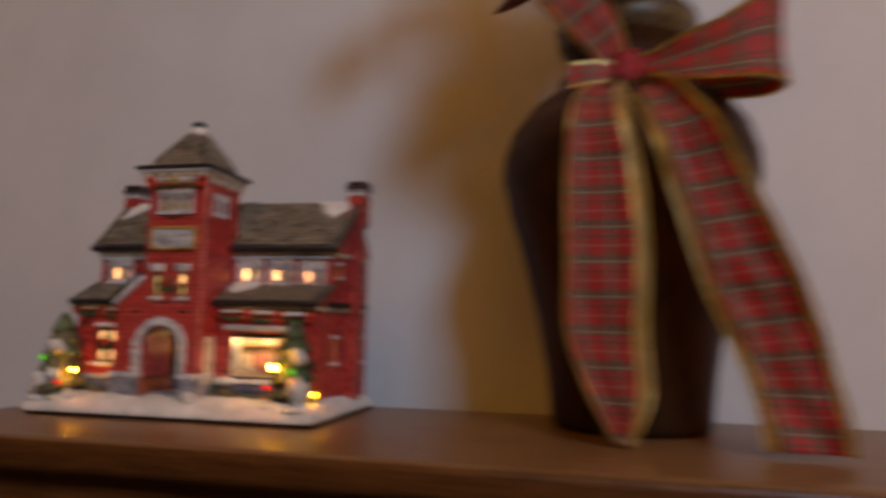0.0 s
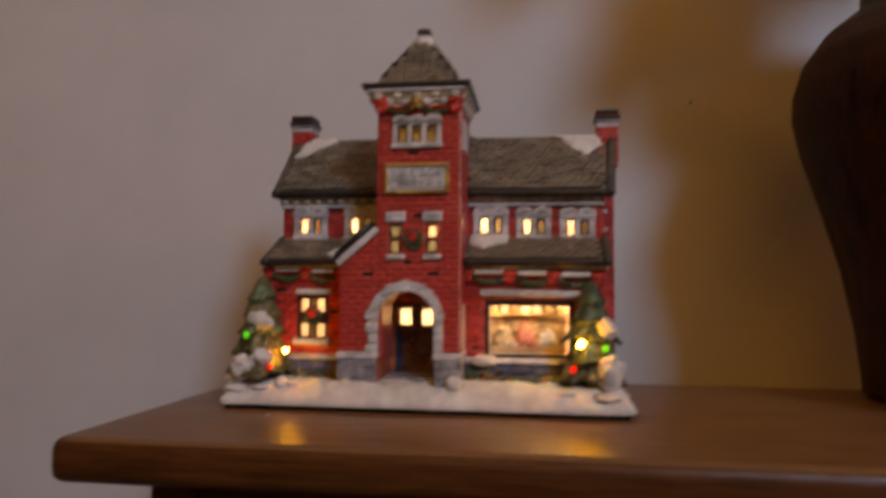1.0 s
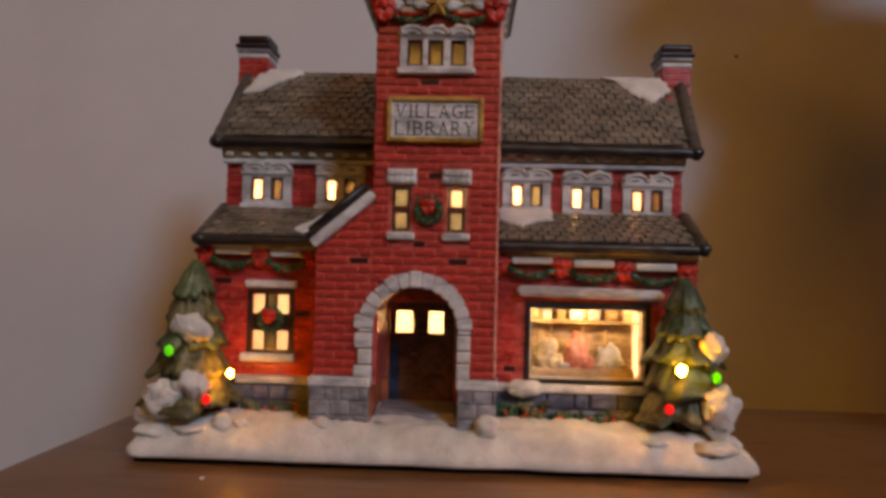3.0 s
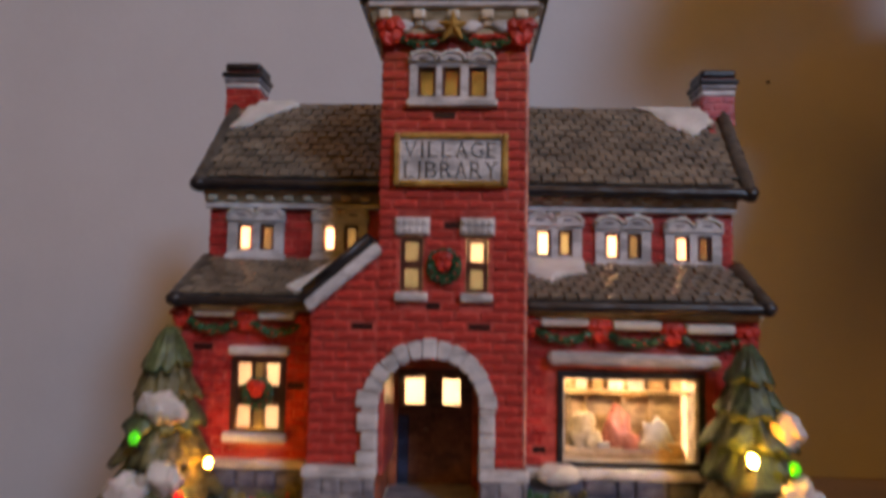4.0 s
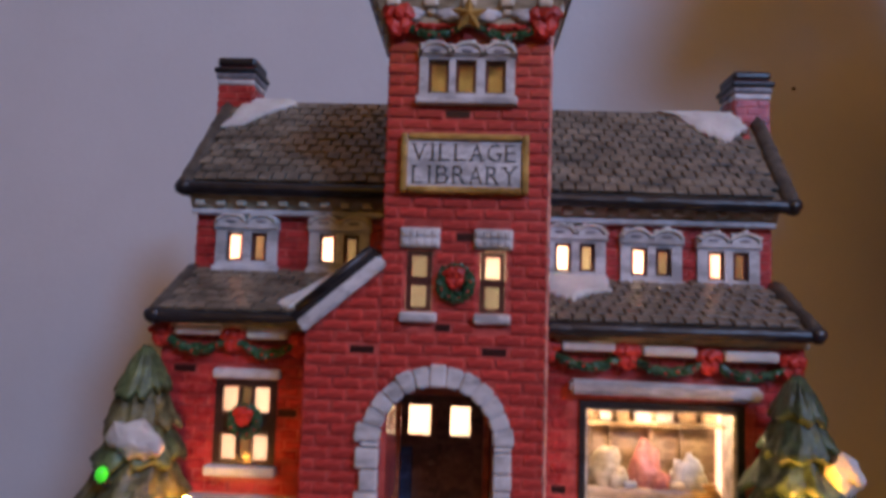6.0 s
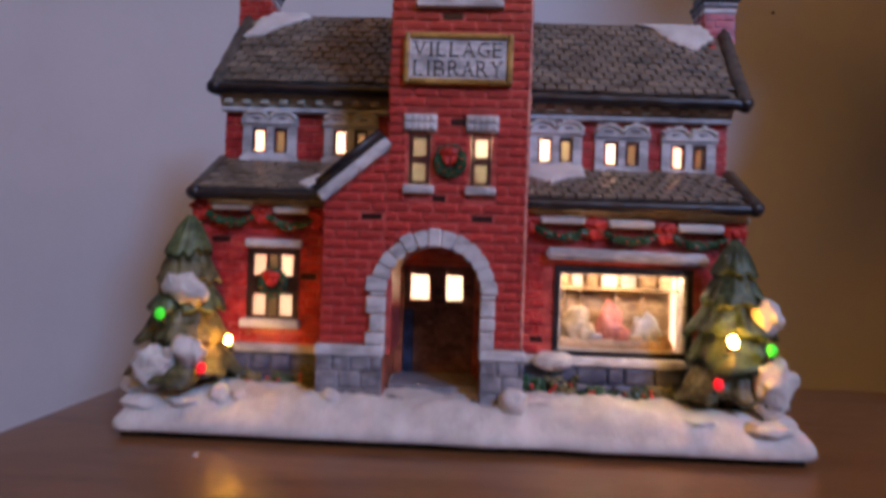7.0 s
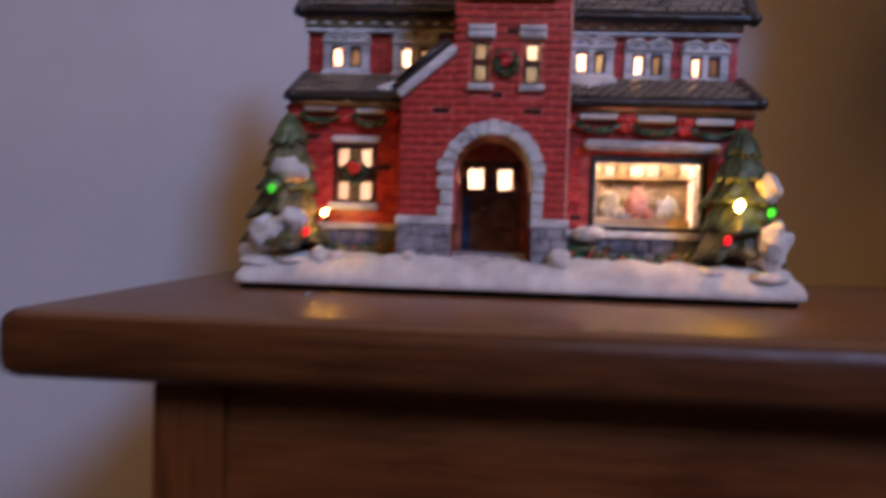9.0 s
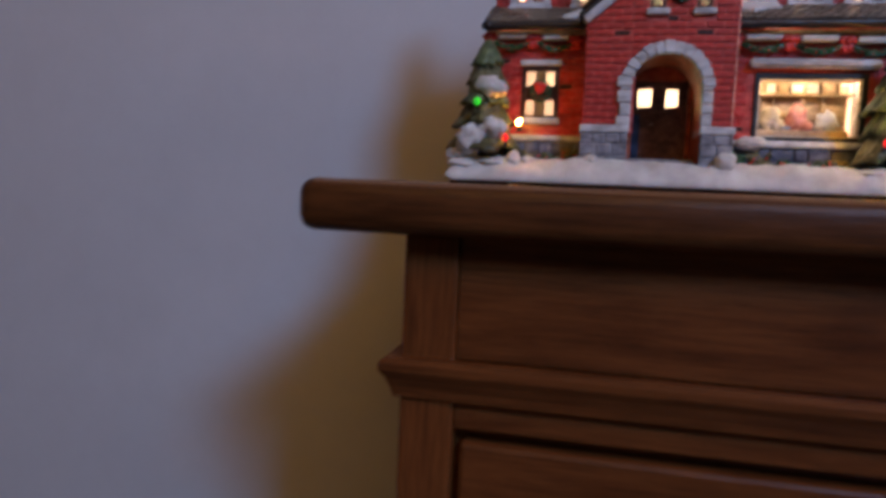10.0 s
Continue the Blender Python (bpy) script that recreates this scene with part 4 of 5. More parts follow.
            part("stone", boxed(x + 0.0002, x + w2 - 0.0002, TY - 0.0026, TY, z, min(z + 0.0048, CAP - 0.0003), bevel=0.0006), STONE, pier)
            x += w2
for k in range(2):
    part("step", boxed(ARCH_X - ARCH_R + 0.0006, ARCH_X + ARCH_R - 0.0006, TY - 0.0005 + 0.009 * k, DY, GROUND - 0.003, GROUND + 0.0012 + 0.0024 * k, bevel=0.0006), STONE, house, "grey stone doorstep")
for x0, x1 in ((TX1 + 0.001, HX1 - 0.002), (HX0 + 0.002, GX0 - 0.001)):
    plinth = part("plinth", boxed(x0, x1, LY - 0.0010, LY + 0.0005, GROUND - 0.002, GROUND + 0.0105), STONE_BLUE, house, "blue-grey stone plinth")
    for r in range(2):
        x, z = x0, GROUND - 0.001 + r * 0.0058
        while x < x1 - 0.002:
            w2 = min(rnd.uniform(0.005, 0.010), x1 - x)
            part("stone", boxed(x + 0.0002, x + w2 - 0.0002, LY - 0.0018 - rnd.uniform(0, 0.0008), LY - 0.0002, z, z + 0.0054, bevel=0.0008), STONE_BLUE, plinth)
            x += w2
part("plinth_ledge", boxed(HX0 - 0.001, GX0, LY - 0.0030, LY + 0.0005, 1.0222, 1.0250, bevel=0.0008), WHITE, house)

# sign
sign = part("sign", boxed(-0.0168, 0.0130, TY - 0.0018, TY + 0.0004, 1.1092, 1.1216), SIGN, house, "grey sign with gold border and dark serif lettering")
for x0, x1, z0, z1 in ((-0.0183, -0.0165, 1.1077, 1.1231), (0.0127, 0.0145, 1.1077, 1.1231), (-0.0165, 0.0127, 1.1077, 1.1094), (-0.0165, 0.0127, 1.1214, 1.1231)):
    part("border_bar", boxed(x0, x1, TY - 0.0028, TY + 0.0004, z0, z1, bevel=0.0006), GOLD, sign)


# serif bars of a letter: (place across it from 0 to 1, 1 at the head or 0 at the foot)
SERIFS = {"V": ((0.06, 1), (0.94, 1)), "I": ((0.5, 1), (0.5, 0)), "L": ((0.14, 1), (0.14, 0)), "A": ((0.06, 0), (0.94, 0)), "G": ((0.90, 0.45),), "E": ((0.12, 1), (0.12, 0)), "B": ((0.12, 1), (0.12, 0)), "R": ((0.12, 1), (0.12, 0), (0.92, 0)), "Y": ((0.06, 1), (0.94, 1), (0.5, 0))}


def lettering(parent, text, x0, z, y, width, height):
    """Raised capitals with serifs, letter by letter across the width."""
    home = root_of(parent)
    wide = [0.35 if q == "I" else 0.85 if q in "LE" else 1.0 for q in text]
    gap = 0.36
    unit = width / (sum(wide) + gap * (len(text) - 1))
    x = x0
    for q, k in zip(text, wide):
        cu = bpy.data.curves.new("letter", "FONT")
        cu.body, cu.size, cu.extrude, cu.offset = q, 0.01, 0.0002, -0.00020
        tmp = new("letter", cu)
        bpy.context.view_layer.update()
        mesh = bpy.data.meshes.new_from_object(tmp.evaluated_get(bpy.context.evaluated_depsgraph_get()))
        bpy.data.objects.remove(tmp)
        w = k * unit * (0.42 if q == "I" else 1.0)
        left = x + (k * unit - w) / 2
        xs, ys = [vv.co.x for vv in mesh.vertices], [vv.co.y for vv in mesh.vertices]
        bm = bmesh.new()
        bm.from_mesh(mesh)
        for vv in bm.verts:
            vv.co = Vector((left + (vv.co.x - min(xs)) / (max(xs) - min(xs)) * w, y - vv.co.z, z + (vv.co.y - min(ys)) / (max(ys) - min(ys)) * height))
        for u, v in SERIFS[q]:
            cx, cz = left + u * w, z + v * height
            bar = unit * 0.23
            box(bm, cx - bar, cx + bar, y - 0.00022, y + 0.0002, cz - 0.00018 if v else cz, cz + 0.00018 if v < 1 else cz)
        part("letter", bm, INK, parent, "dark letter " + q)
        x += (k + gap) * unit


lettering(sign, "VILLAGE", -0.0152, 1.1161, TY - 0.00185, 0.0264, 0.0043)
lettering(sign, "LIBRARY", -0.0152, 1.1102, TY - 0.00185, 0.0264, 0.0045)

# ---- roofs ----
shingle_bm = bmesh.new()
box(shingle_bm, -0.00206, 0.00206, -0.0026, 0.0024, -0.00050, 0.00050)
for vv in shingle_bm.verts:
    if vv.co.y < 0:
        vv.co.z += 0.00048
        vv.co.x *= 0.97
bmesh.ops.bevel(shingle_bm, geom=[e for e in shingle_bm.edges if all(vv.co.z > 0.0004 for vv in e.verts)], offset=0.0003, segments=1, affect="EDGES")
SHINGLE_MESH = bpy.data.meshes.new("shingle")
shingle_bm.to_mesh(SHINGLE_MESH)
shingle_bm.free()
SHINGLE_MESH.materials.append(SHINGLE)


def slope_frame(p0, p1):
    """Axes of a roof slope that rises from (y, z) p0 to p1, facing the front."""
    up = Vector((0, p1[0] - p0[0], p1[1] - p0[1]))
    length = up.length
    up.normalize()
    return up, Vector((1, 0, 0)).cross(up), length


def shingles(parent, x0, x1, p0, p1, single, keep=lambda x, s: True):
    up, out, length = slope_frame(p0, p1)
    rows = round(length / 0.0040)
    home = root_of(parent)
    turn = Matrix((Vector((1, 0, 0)), up, out)).transposed().to_4x4()
    verts, faces = [], []
    for r in range(rows):
        s = (r + 0.5) * length / rows
        x = x0 + (0.0022 if r % 2 else 0.0)
        while x < x1:
            if keep(x, s / length):
                at = Vector((x, p0[0], p0[1])) + up * s + out * (0.0005 + rnd.uniform(-0.00015, 0.00025)) - home
                m = Matrix.Translation(at) @ turn @ Matrix.Rotation(rnd.uniform(-0.06, 0.06), 4, "Z") @ Matrix.Diagonal((rnd.uniform(0.88, 1.04), 1, 1, 1))
                if single:
                    ob = new("shingle", SHINGLE_MESH)
                    ob.parent = parent
                    ob.matrix_basis = m
                else:
                    k = len(verts)
                    verts += [m @ vv.co for vv in SHINGLE_MESH.vertices]
                    faces += [[k + i for i in p.vertices] for p in SHINGLE_MESH.polygons]
            x += 0.0043
    if verts:
        mesh = bpy.data.meshes.new("shingles")
        mesh.from_pydata(verts, [], faces)
        mesh.materials.append(SHINGLE_REST)
        ob = new("shingles", mesh)
        ob.parent = parent
        tagged(ob, kind="stuff")


RIDGE = (0.080, 1.1508)
EAVE = (0.0440, 1.1140)
RX0, RX1 = -0.0893, 0.0965
bm = bmesh.new()
prof = [EAVE, RIDGE, (0.111, 1.1150), (0.111, 1.1125), (0.080, 1.1482), (EAVE[0], 1.1115)]
prism(bm, [(y, z) for y, z in prof], RX0, RX1, lambda u, z, d: (d if d < 0 else HX1 - 0.0005 + 0.0064 if u > 0.1 else d + max(0.0, u - UY) * 0.115, u, z))
roof = part("main_roof", bm, SHINGLE_REST, house, "dark grey-brown shingled main roof")
pending_shingles = [(roof, RX0 + 0.003, RX1 - 0.003, (EAVE[0] + 0.002, EAVE[1] + 0.0021), RIDGE, False, lambda x, s: not (TX0 - 0.001 < x < TX1 + 0.001 and s < 0.2))]


def roll(parent, pts, r, name="roof_roll", material=None):
    bm = bmesh.new()
    fine = []
    for p, q in zip(pts, pts[1:]):
        p, q = Vector(p), Vector(q)
        n = max(2, int((q - p).length / 0.002))
        fine += [p.lerp(q, k / n) for k in range(n)]
    fine.append(Vector(pts[-1]))
    tube(bm, fine, r, 10, 0.22, None, 400.0)
    part(name, bm, material or BLACK, parent, "rounded dark glazed roof edge", smooth=True)
    if material:
        bm = bmesh.new()
        ball(bm, pts[0], (r * 1.12, r * 1.2, r * 1.05), 2, None, 0.2, 1)
        part("corner_knob", bm, BLACK, parent, smooth=True)


for x0, x1 in ((RX0, TX0 - 0.0005), (TX1 + 0.0005, RX1)):
    roll(roof, [(x0, EAVE[0] - 0.0004, EAVE[1] - 0.0008), (x1, EAVE[0] - 0.0004, EAVE[1] - 0.0008)], 0.0021)
for x in (RX0, RX1):
    k = 0.0040 if x > 0 else 0.0
    roll(roof, [(x, EAVE[0], EAVE[1] - 0.0006), (x + k, RIDGE[0], RIDGE[1] - 0.0004), (x + 1.1 * k, RIDGE[0] + 0.004, RIDGE[1] - 0.005)], 0.0027, "rake_roll", RAKE)
for x0, x1 in ((RX0 + 0.006, RX1 - 0.006),):
    roll(roof, [(x0, RIDGE[0], RIDGE[1]), (x1, RIDGE[0], RIDGE[1])], 0.0010, "ridge_roll")

# cornice with small corbels under the main eaves
for x0, x1 in ((HX0 - 0.0012, TX0), (TX1, HX1 + 0.0012)):
    bm = bmesh.new()
    prism(bm, [(UY, 1.1068), (UY - 0.0014, 1.1068), (UY - 0.0042, 1.1105), (UY - 0.0050, 1.1125), (UY, 1.1125)], x0, x1, lambda u, z, d: (d, u, z))
    cor = part("cornice", bm, CREAM, house, "cream cornice with small corbels")
    part("ledge", boxed(x0, x1, UY - 0.0030, UY + 0.0006, 1.1056, 1.1074, bevel=0.0006), WHITE, cor, "white snowy ledge under the cornice")
    n = round((x1 - x0) / 0.0066)
    for k in range(n):
        x = x0 + (k + 0.5) * (x1 - x0) / n
        part("corbel", boxed(x - 0.0018, x + 0.0014, UY - 0.0046, UY - 0.001, 1.1082, 1.1102, bevel=0.0006), CREAM_PALE, cor)

# lower roofs
LEAVE, LTOP = (0.0235, 1.0750), (0.0500, 1.0880)
lower = []
for x0, x1, xt0, xt1, single in ((TX1 + 0.0004, 0.0928, TX1 + 0.0004, 0.0938, True), (-0.0868, GX0 - 0.0006, -0.0873, -0.0300, False)):
    bm = bmesh.new()
    a = [bm.verts.new(p) for p in ((x0, LEAVE[0], LEAVE[1]), (x1, LEAVE[0], LEAVE[1]), (xt1, LTOP[0] + 0.001, LTOP[1]), (xt0, LTOP[0] + 0.001, LTOP[1]))]
    c = [bm.verts.new(vv.co - Vector((0, 0, 0.0026))) for vv in a]
    bm.faces.new(a)
    bm.faces.new(c[::-1])
    for k in range(4):
        bm.faces.new((a[k], c[k], c[(k + 1) % 4], a[(k + 1) % 4]))
    lr = part("lower_roof", bm, SHINGLE_REST, house, "dark shingled lower roof over the ground floor")
    roll(lr, [(x0, LEAVE[0] - 0.0002, LEAVE[1] - 0.0012), (x1, LEAVE[0] - 0.0002, LEAVE[1] - 0.0012)], 0.0019)
    xe, xt = (x1, xt1) if single else (x0, xt0)
    roll(lr, [(xe, LEAVE[0], LEAVE[1] - 0.0008), (xt, LTOP[0], LTOP[1] - 0.0004)], 0.0025, "rake_roll", RAKE)
    lower.append(lr)
    if single:
        pending_shingles.append((lr, x0 + 0.0015, x1 - 0.003, (LEAVE[0] + 0.0012, LEAVE[1] + 0.0006), LTOP, True, lambda x, s: True))
    else:
        pending_shingles.append((lr, x0 + 0.003, xt1, (LEAVE[0] + 0.0012, LEAVE[1] + 0.0006), LTOP, False, lambda x, s: x < GX0 + 0.0105 * s))
bm = bmesh.new()
prism(bm, [(LEAVE[0] + 0.02, 1.0732), (LEAVE[0] + 0.02, 1.0768), (0.104, 1.0768), (0.104, 1.0732)], 0.0, 0.0022, lambda u, z, d: (HX1 + d + max(0.0, u - UY) * 0.115, u, z))
bmesh.ops.bevel(bm, geom=list(bm.edges), offset=0.0008, segments=2, affect="EDGES")
part("side_roof_lip", bm, BLACK, lower[0])

# porch roof: slopes to the left, black edge above a white rake board
bm = bmesh.new()
n = Vector((-(SLOPE1[1] - SLOPE0[1]), SLOPE1[0] - SLOPE0[0])).normalized()
o = Vector((n.x, n.y))
q = [Vector(SLOPE0) - Vector((0.0016, 0.0013)), Vector(SLOPE1) + Vector((0.0, 0.0))]
prism(bm, [tuple(p + o * k) for p, k in ((q[0], 0.0008), (q[1], 0.0008), (q[1], 0.0038), (q[0], 0.0038))], TY - 0.0012, UY)
porch = part("porch_roof", bm, BLACK, house, "steep black glazed porch roof edge")
bm = bmesh.new()
prism(bm, [tuple(p + o * k) for p, k in ((q[0], -0.0022), (q[1], -0.0022), (q[1], 0.0012), (q[0], 0.0012))], TY - 0.0028, TY + 0.004)
bmesh.ops.bevel(bm, geom=list(bm.edges), offset=0.0006, segments=2, affect="EDGES")
part("rake_board", bm, WHITE, porch, "white snowy rake board")
bm = bmesh.new()
p0, p1 = q[0].lerp(q[1], 0.08) + o * 0.0038, q[0].lerp(q[1], 0.98) + o * 0.0038
tube(bm, [(p0.x, TY - 0.0004, p0.y), (p1.x, TY - 0.0004, p1.y)], 0.0012, 8)
part("edge_roll", bm, BLACK, porch, smooth=True)

# tower cornice and hipped roof
CX, CY = (TX0 + TX1) / 2 - 0.0008, 0.0310


def square_loft(bm, levels, cx, cy, flat_y=1.0):
    rings = []
    for h, z in levels:
        rings.append([bm.verts.new((cx + sx * h, cy + sy * h * flat_y, z)) for sx, sy in ((-1, -1), (1, -1), (1, 1), (-1, 1))])
    for a, c in zip(rings, rings[1:]):
        for k in range(4):
            bm.faces.new((a[k], a[(k + 1) % 4], c[(k + 1) % 4], c[k]))
    bm.faces.new(rings[0][::-1])
    bm.faces.new(rings[-1])


bm = bmesh.new()
square_loft(bm, [(0.0214, 1.1520), (0.0221, 1.1520), (0.0228, 1.1548), (0.0240, 1.1577), (0.0250, 1.1602), (0.0250, 1.1614)], CX, CY)
cor = part("tower_cornice", bm, CREAM, house, "cream flared cornice with stepped corbels")
for side in range(4):
    turn = Matrix.Translation((CX, CY, 0)) @ Matrix.Rotation(side * math.pi / 2, 4, "Z") @ Matrix.Translation((-CX, -CY, 0))
    for k in range(5):
        u = CX + (k - 2) * 0.0098
        bm = bmesh.new()
        box(bm, u - 0.0011, u + 0.0011, CY - 0.0237, CY - 0.0215, 1.1541, 1.1562, bevel=0.0005)
        box(bm, u - 0.0019, u + 0.0019, CY - 0.0249, CY - 0.0215, 1.1558, 1.1592, bevel=0.0007)
        bm.transform(turn)
        part("corbel", bm, CREAM_PALE, cor)
        if k < 4:
            bm = bmesh.new()
            ball(bm, (u + 0.0049, CY - 0.0228, 1.1546), (0.0040, 0.0011, 0.0016), 2, None, 0.15, k)
            ball(bm, (u + 0.0049, CY - 0.0229, 1.1537), (0.0026, 0.0009, 0.0013), 2, None, 0.15, k + 9)
            bm.transform(turn)
            part("snow_scallop", bm, WHITE, cor, smooth=True)
    bm = bmesh.new()
    box(bm, CX - 0.0246, CX + 0.0246, CY - 0.0260, CY - 0.0230, 1.1590, 1.1610, bevel=0.0006)
    bm.transform(turn)
    part("snow_band", bm, WHITE, cor)
bm = bmesh.new()
prof = [(0.0268, 1.1609), (0.0275, 1.1617), (0.0275, 1.1632), (0.0262, 1.1637), (0.0206, 1.1644), (0.0182, 1.1708), (0.0140, 1.1775), (0.0098, 1.1835), (0.0068, 1.1880), (0.0052, 1.1905)]
square_loft(bm, prof, CX, CY)
troof = part("tower_roof", bm, BLACK, house, "dark shingled pyramid tower roof with a snowy peak")
verts, faces = [], []
home = root_of(troof)
for side in range(4):
    for (h0, z0), (h1, z1) in zip(prof[4:], prof[5:]):
        n = max(1, round(math.hypot(h0 - h1, z1 - z0) / 0.0036))
        for r in range(n):
            s = (r + 0.5) / n
            h, z = h0 + (h1 - h0) * s, z0 + (z1 - z0) * s
            up = Vector((0, h0 - h1, z1 - z0)).normalized()
            out = Vector((1, 0, 0)).cross(up)
            turn = Matrix((Vector((1, 0, 0)), up, out)).transposed().to_4x4()
            cols = max(1, int(2 * (h - 0.001) / 0.0042))
            for c in range(cols):
                u = (c - (cols - 1) / 2 + (0.25 if r % 2 else -0.25)) * 0.0042
                m = Matrix.Translation(Vector((CX, CY, 0)) - home) @ Matrix.Rotation(side * math.pi / 2, 4, "Z") @ Matrix.Translation(Vector((u, -h, z)) + out * rnd.uniform(0.0003, 0.0005)) @ turn
                k = len(verts)
                verts += [m @ vv.co for vv in SHINGLE_MESH.vertices]
                faces += [[k + i for i in p.vertices] for p in SHINGLE_MESH.polygons]
mesh = bpy.data.meshes.new("shingles")
mesh.from_pydata(verts, [], faces)
mesh.materials.append(SHINGLE_REST)
ob = new("shingles", mesh)
ob.parent = troof
tagged(ob, kind="stuff")
bm = bmesh.new()
square_loft(bm, [(0.0082, 1.1868), (0.0066, 1.1898), (0.0046, 1.1940), (0.0034, 1.1962)], CX, CY)
bmesh.ops.bevel(bm, geom=list(bm.edges), offset=0.0009, segments=2, affect="EDGES")
part("peak_snow", bm, SNOW, troof, smooth=True)
bm = bmesh.new()
square_loft(bm, [(0.0026, 1.1955), (0.0036, 1.1972), (0.0036, 1.1984), (0.0020, 1.1998)], CX, CY)
part("finial", bm, BLACK, troof, "small black finial")

# chimneys
for x0, x1, lower_by in ((-0.0930, -0.0805, 0.0), (0.0925, 0.1042, 0.0020)):
    y0, y1 = 0.0765, 0.0895
    bm = bmesh.new()
    box(bm, x0, x1, y0, y1, 1.132, 1.1645 - lower_by)
    ch = part("chimney", bm, MORTAR, house, "red brick chimney with a black stepped cap")
    pending.append((ch, bricks(x0, x1, 1.134, 1.1570 - lower_by, []), front_at(y0), 0, False))
    pending.append((ch, bricks(y0, y1, 1.134, 1.1570 - lower_by, []), right_at(x1), math.pi / 2, False))
    pending.append((ch, bricks(y0, y1, 1.134, 1.1570, []), left_at(x0), -math.pi / 2, False))
    at = 1.1568 - lower_by
    part("band", boxed(x0 - 0.0006, x1 + 0.0006, y0 - 0.0006, y1 + 0.0006, at, at + 0.0022, bevel=0.0007), WHITE, ch)
    part("band", boxed(x0 - 0.0011, x1 + 0.0011, y0 - 0.0011, y1 + 0.0011, at + 0.0024, at + 0.0045, bevel=0.0008), STONE, ch)
    part("cap", boxed(x0 - 0.0018, x1 + 0.0018, y0 - 0.0018, y1 + 0.0018, at + 0.0044, at + 0.0066, bevel=0.0009), BLACK, ch)
    part("cap", boxed(x0 - 0.0009, x1 + 0.0009, y0 - 0.0009, y1 + 0.0009, at + 0.0070, at + 0.0104, bevel=0.0012), BLACK, ch)


# snow patches that lie on the slopes
def snow_patch(parent, outline, p0, p1, lift=0.0016):
    up, out, length = slope_frame(p0, p1)
    c = Vector((sum(p[0] for p in outline) / len(outline), sum(p[1] for p in outline) / len(outline)))
    ring = []
    for k in range(len(outline)):
        a, d = Vector(outline[k]), Vector(outline[(k + 1) % len(outline)])
        for s in range(9):
            p = a.lerp(d, s / 9)
            ring.append(p + (p - c).normalized() * (0.0011 * noise.noise(Vector((p.x * 420, p.y * 420, 2))) + 0.0006 * noise.noise(Vector((p.x * 1500, p.y * 1500, 5)))))
    bm = bmesh.new()
    levels = [(1.0, 0.0004), (0.99, lift * 0.8), (0.93, lift), (0.6, lift * 1.12), (0.25, lift * 1.15)]
    rings = []
    for k, h in levels:
        rings.append([bm.verts.new(Vector((q.x, p0[0], p0[1])) + up * q.y + out * (h + 0.0003 * noise.noise(Vector((q.x * 500, q.y * 500, 7))))) for q in (c + (p - c) * k for p in ring)])
    for a, d in zip(rings, rings[1:]):
        for k in range(len(ring)):
            k2 = (k + 1) % len(ring)
            bm.faces.new((a[k], a[k2], d[k2], d[k]))
    bm.faces.new(rings[-1])
    bm.faces.new(rings[0][::-1])
    part("snow_patch", bm, SNOW, parent, "smooth white patch of snow", smooth=True)


L = math.hypot(RIDGE[0] - EAVE[0], RIDGE[1] - EAVE[1])
snow_patch(roof, [(-0.0875, L * 0.63), (-0.080, L * 0.66), (-0.0750, L * 0.79), (-0.0640, L * 0.96), (-0.067, L * 1.03), (-0.083, L * 1.03), (-0.0850, L * 0.86)], EAVE, RIDGE, 0.0022)
snow_patch(roof, [(0.0655, L * 1.0), (0.0715, L * 0.95), (0.0750, L * 0.82), (0.0800, L * 0.70), (0.0850, L * 0.62), (0.0872, L * 0.66), (0.0950, L * 0.82), (0.0935, L * 1.02), (0.080, L * 1.02)], EAVE, RIDGE, 0.0022)
LL = math.hypot(LTOP[0] - LEAVE[0], LTOP[1] - LEAVE[1])
snow_patch(lower[0], [(TX1 + 0.0012, LL * 0.62), (0.0270, LL * 0.46), (0.0300, LL * 0.40), (0.0340, LL * 0.55), (0.0420, LL * 0.66), (0.0425, LL * 1.0), (TX1 + 0.0012, LL * 1.0)], LEAVE, LTOP, 0.0024)
snow_patch(lower[1], [(-0.0535, LL * 0.15), (-0.0495, LL * 0.05), (-0.0455, LL * 0.18), (-0.0370, LL * 0.98), (-0.0408, LL * 0.98), (-0.0480, LL * 0.45)], LEAVE, LTOP, 0.0022)


# ---- garlands, bows, star ----
def garland(p0, p1, sag, r, material=GREEN, berries=True):
    p0, p1 = Vector(p0), Vector(p1)
    pts = []
    for k in range(19):
        s = k / 18
        p = p0.lerp(p1, s)
        pts.append(p - Vector((0, 0.0004 * math.sin(math.pi * s), sag * 4 * s * (1 - s))))
    bm = bmesh.new()
    tube(bm, pts, r, 8, 0.8, lambda s: 0.55 + 0.55 * math.sin(math.pi * s) ** 0.6, 900.0)
    for k in range(26):
        p = pts[1 + k % 17]
        ball(bm, p + Vector((rnd.uniform(-1, 1), -abs(rnd.uniform(0.3, 1)), rnd.uniform(-1, 1))) * r * 0.75, (r * 0.7, r * 0.4, r * 0.3), 1, Euler((rnd.uniform(-1, 1), rnd.uniform(-1, 1), rnd.uniform(-1, 1))))
    g = part("garland", bm, material, house, "green moulded garland with red berries")
    if berries:
        for k in (4, 8, 11, 15):
            bm = bmesh.new()
            ball(bm, pts[k] + Vector((0, -r * 0.95, rnd.uniform(-0.5, 0.4) * r)), (0.0005, 0.0004, 0.0005), 1)
            part("berry", bm, RED, g, smooth=True)


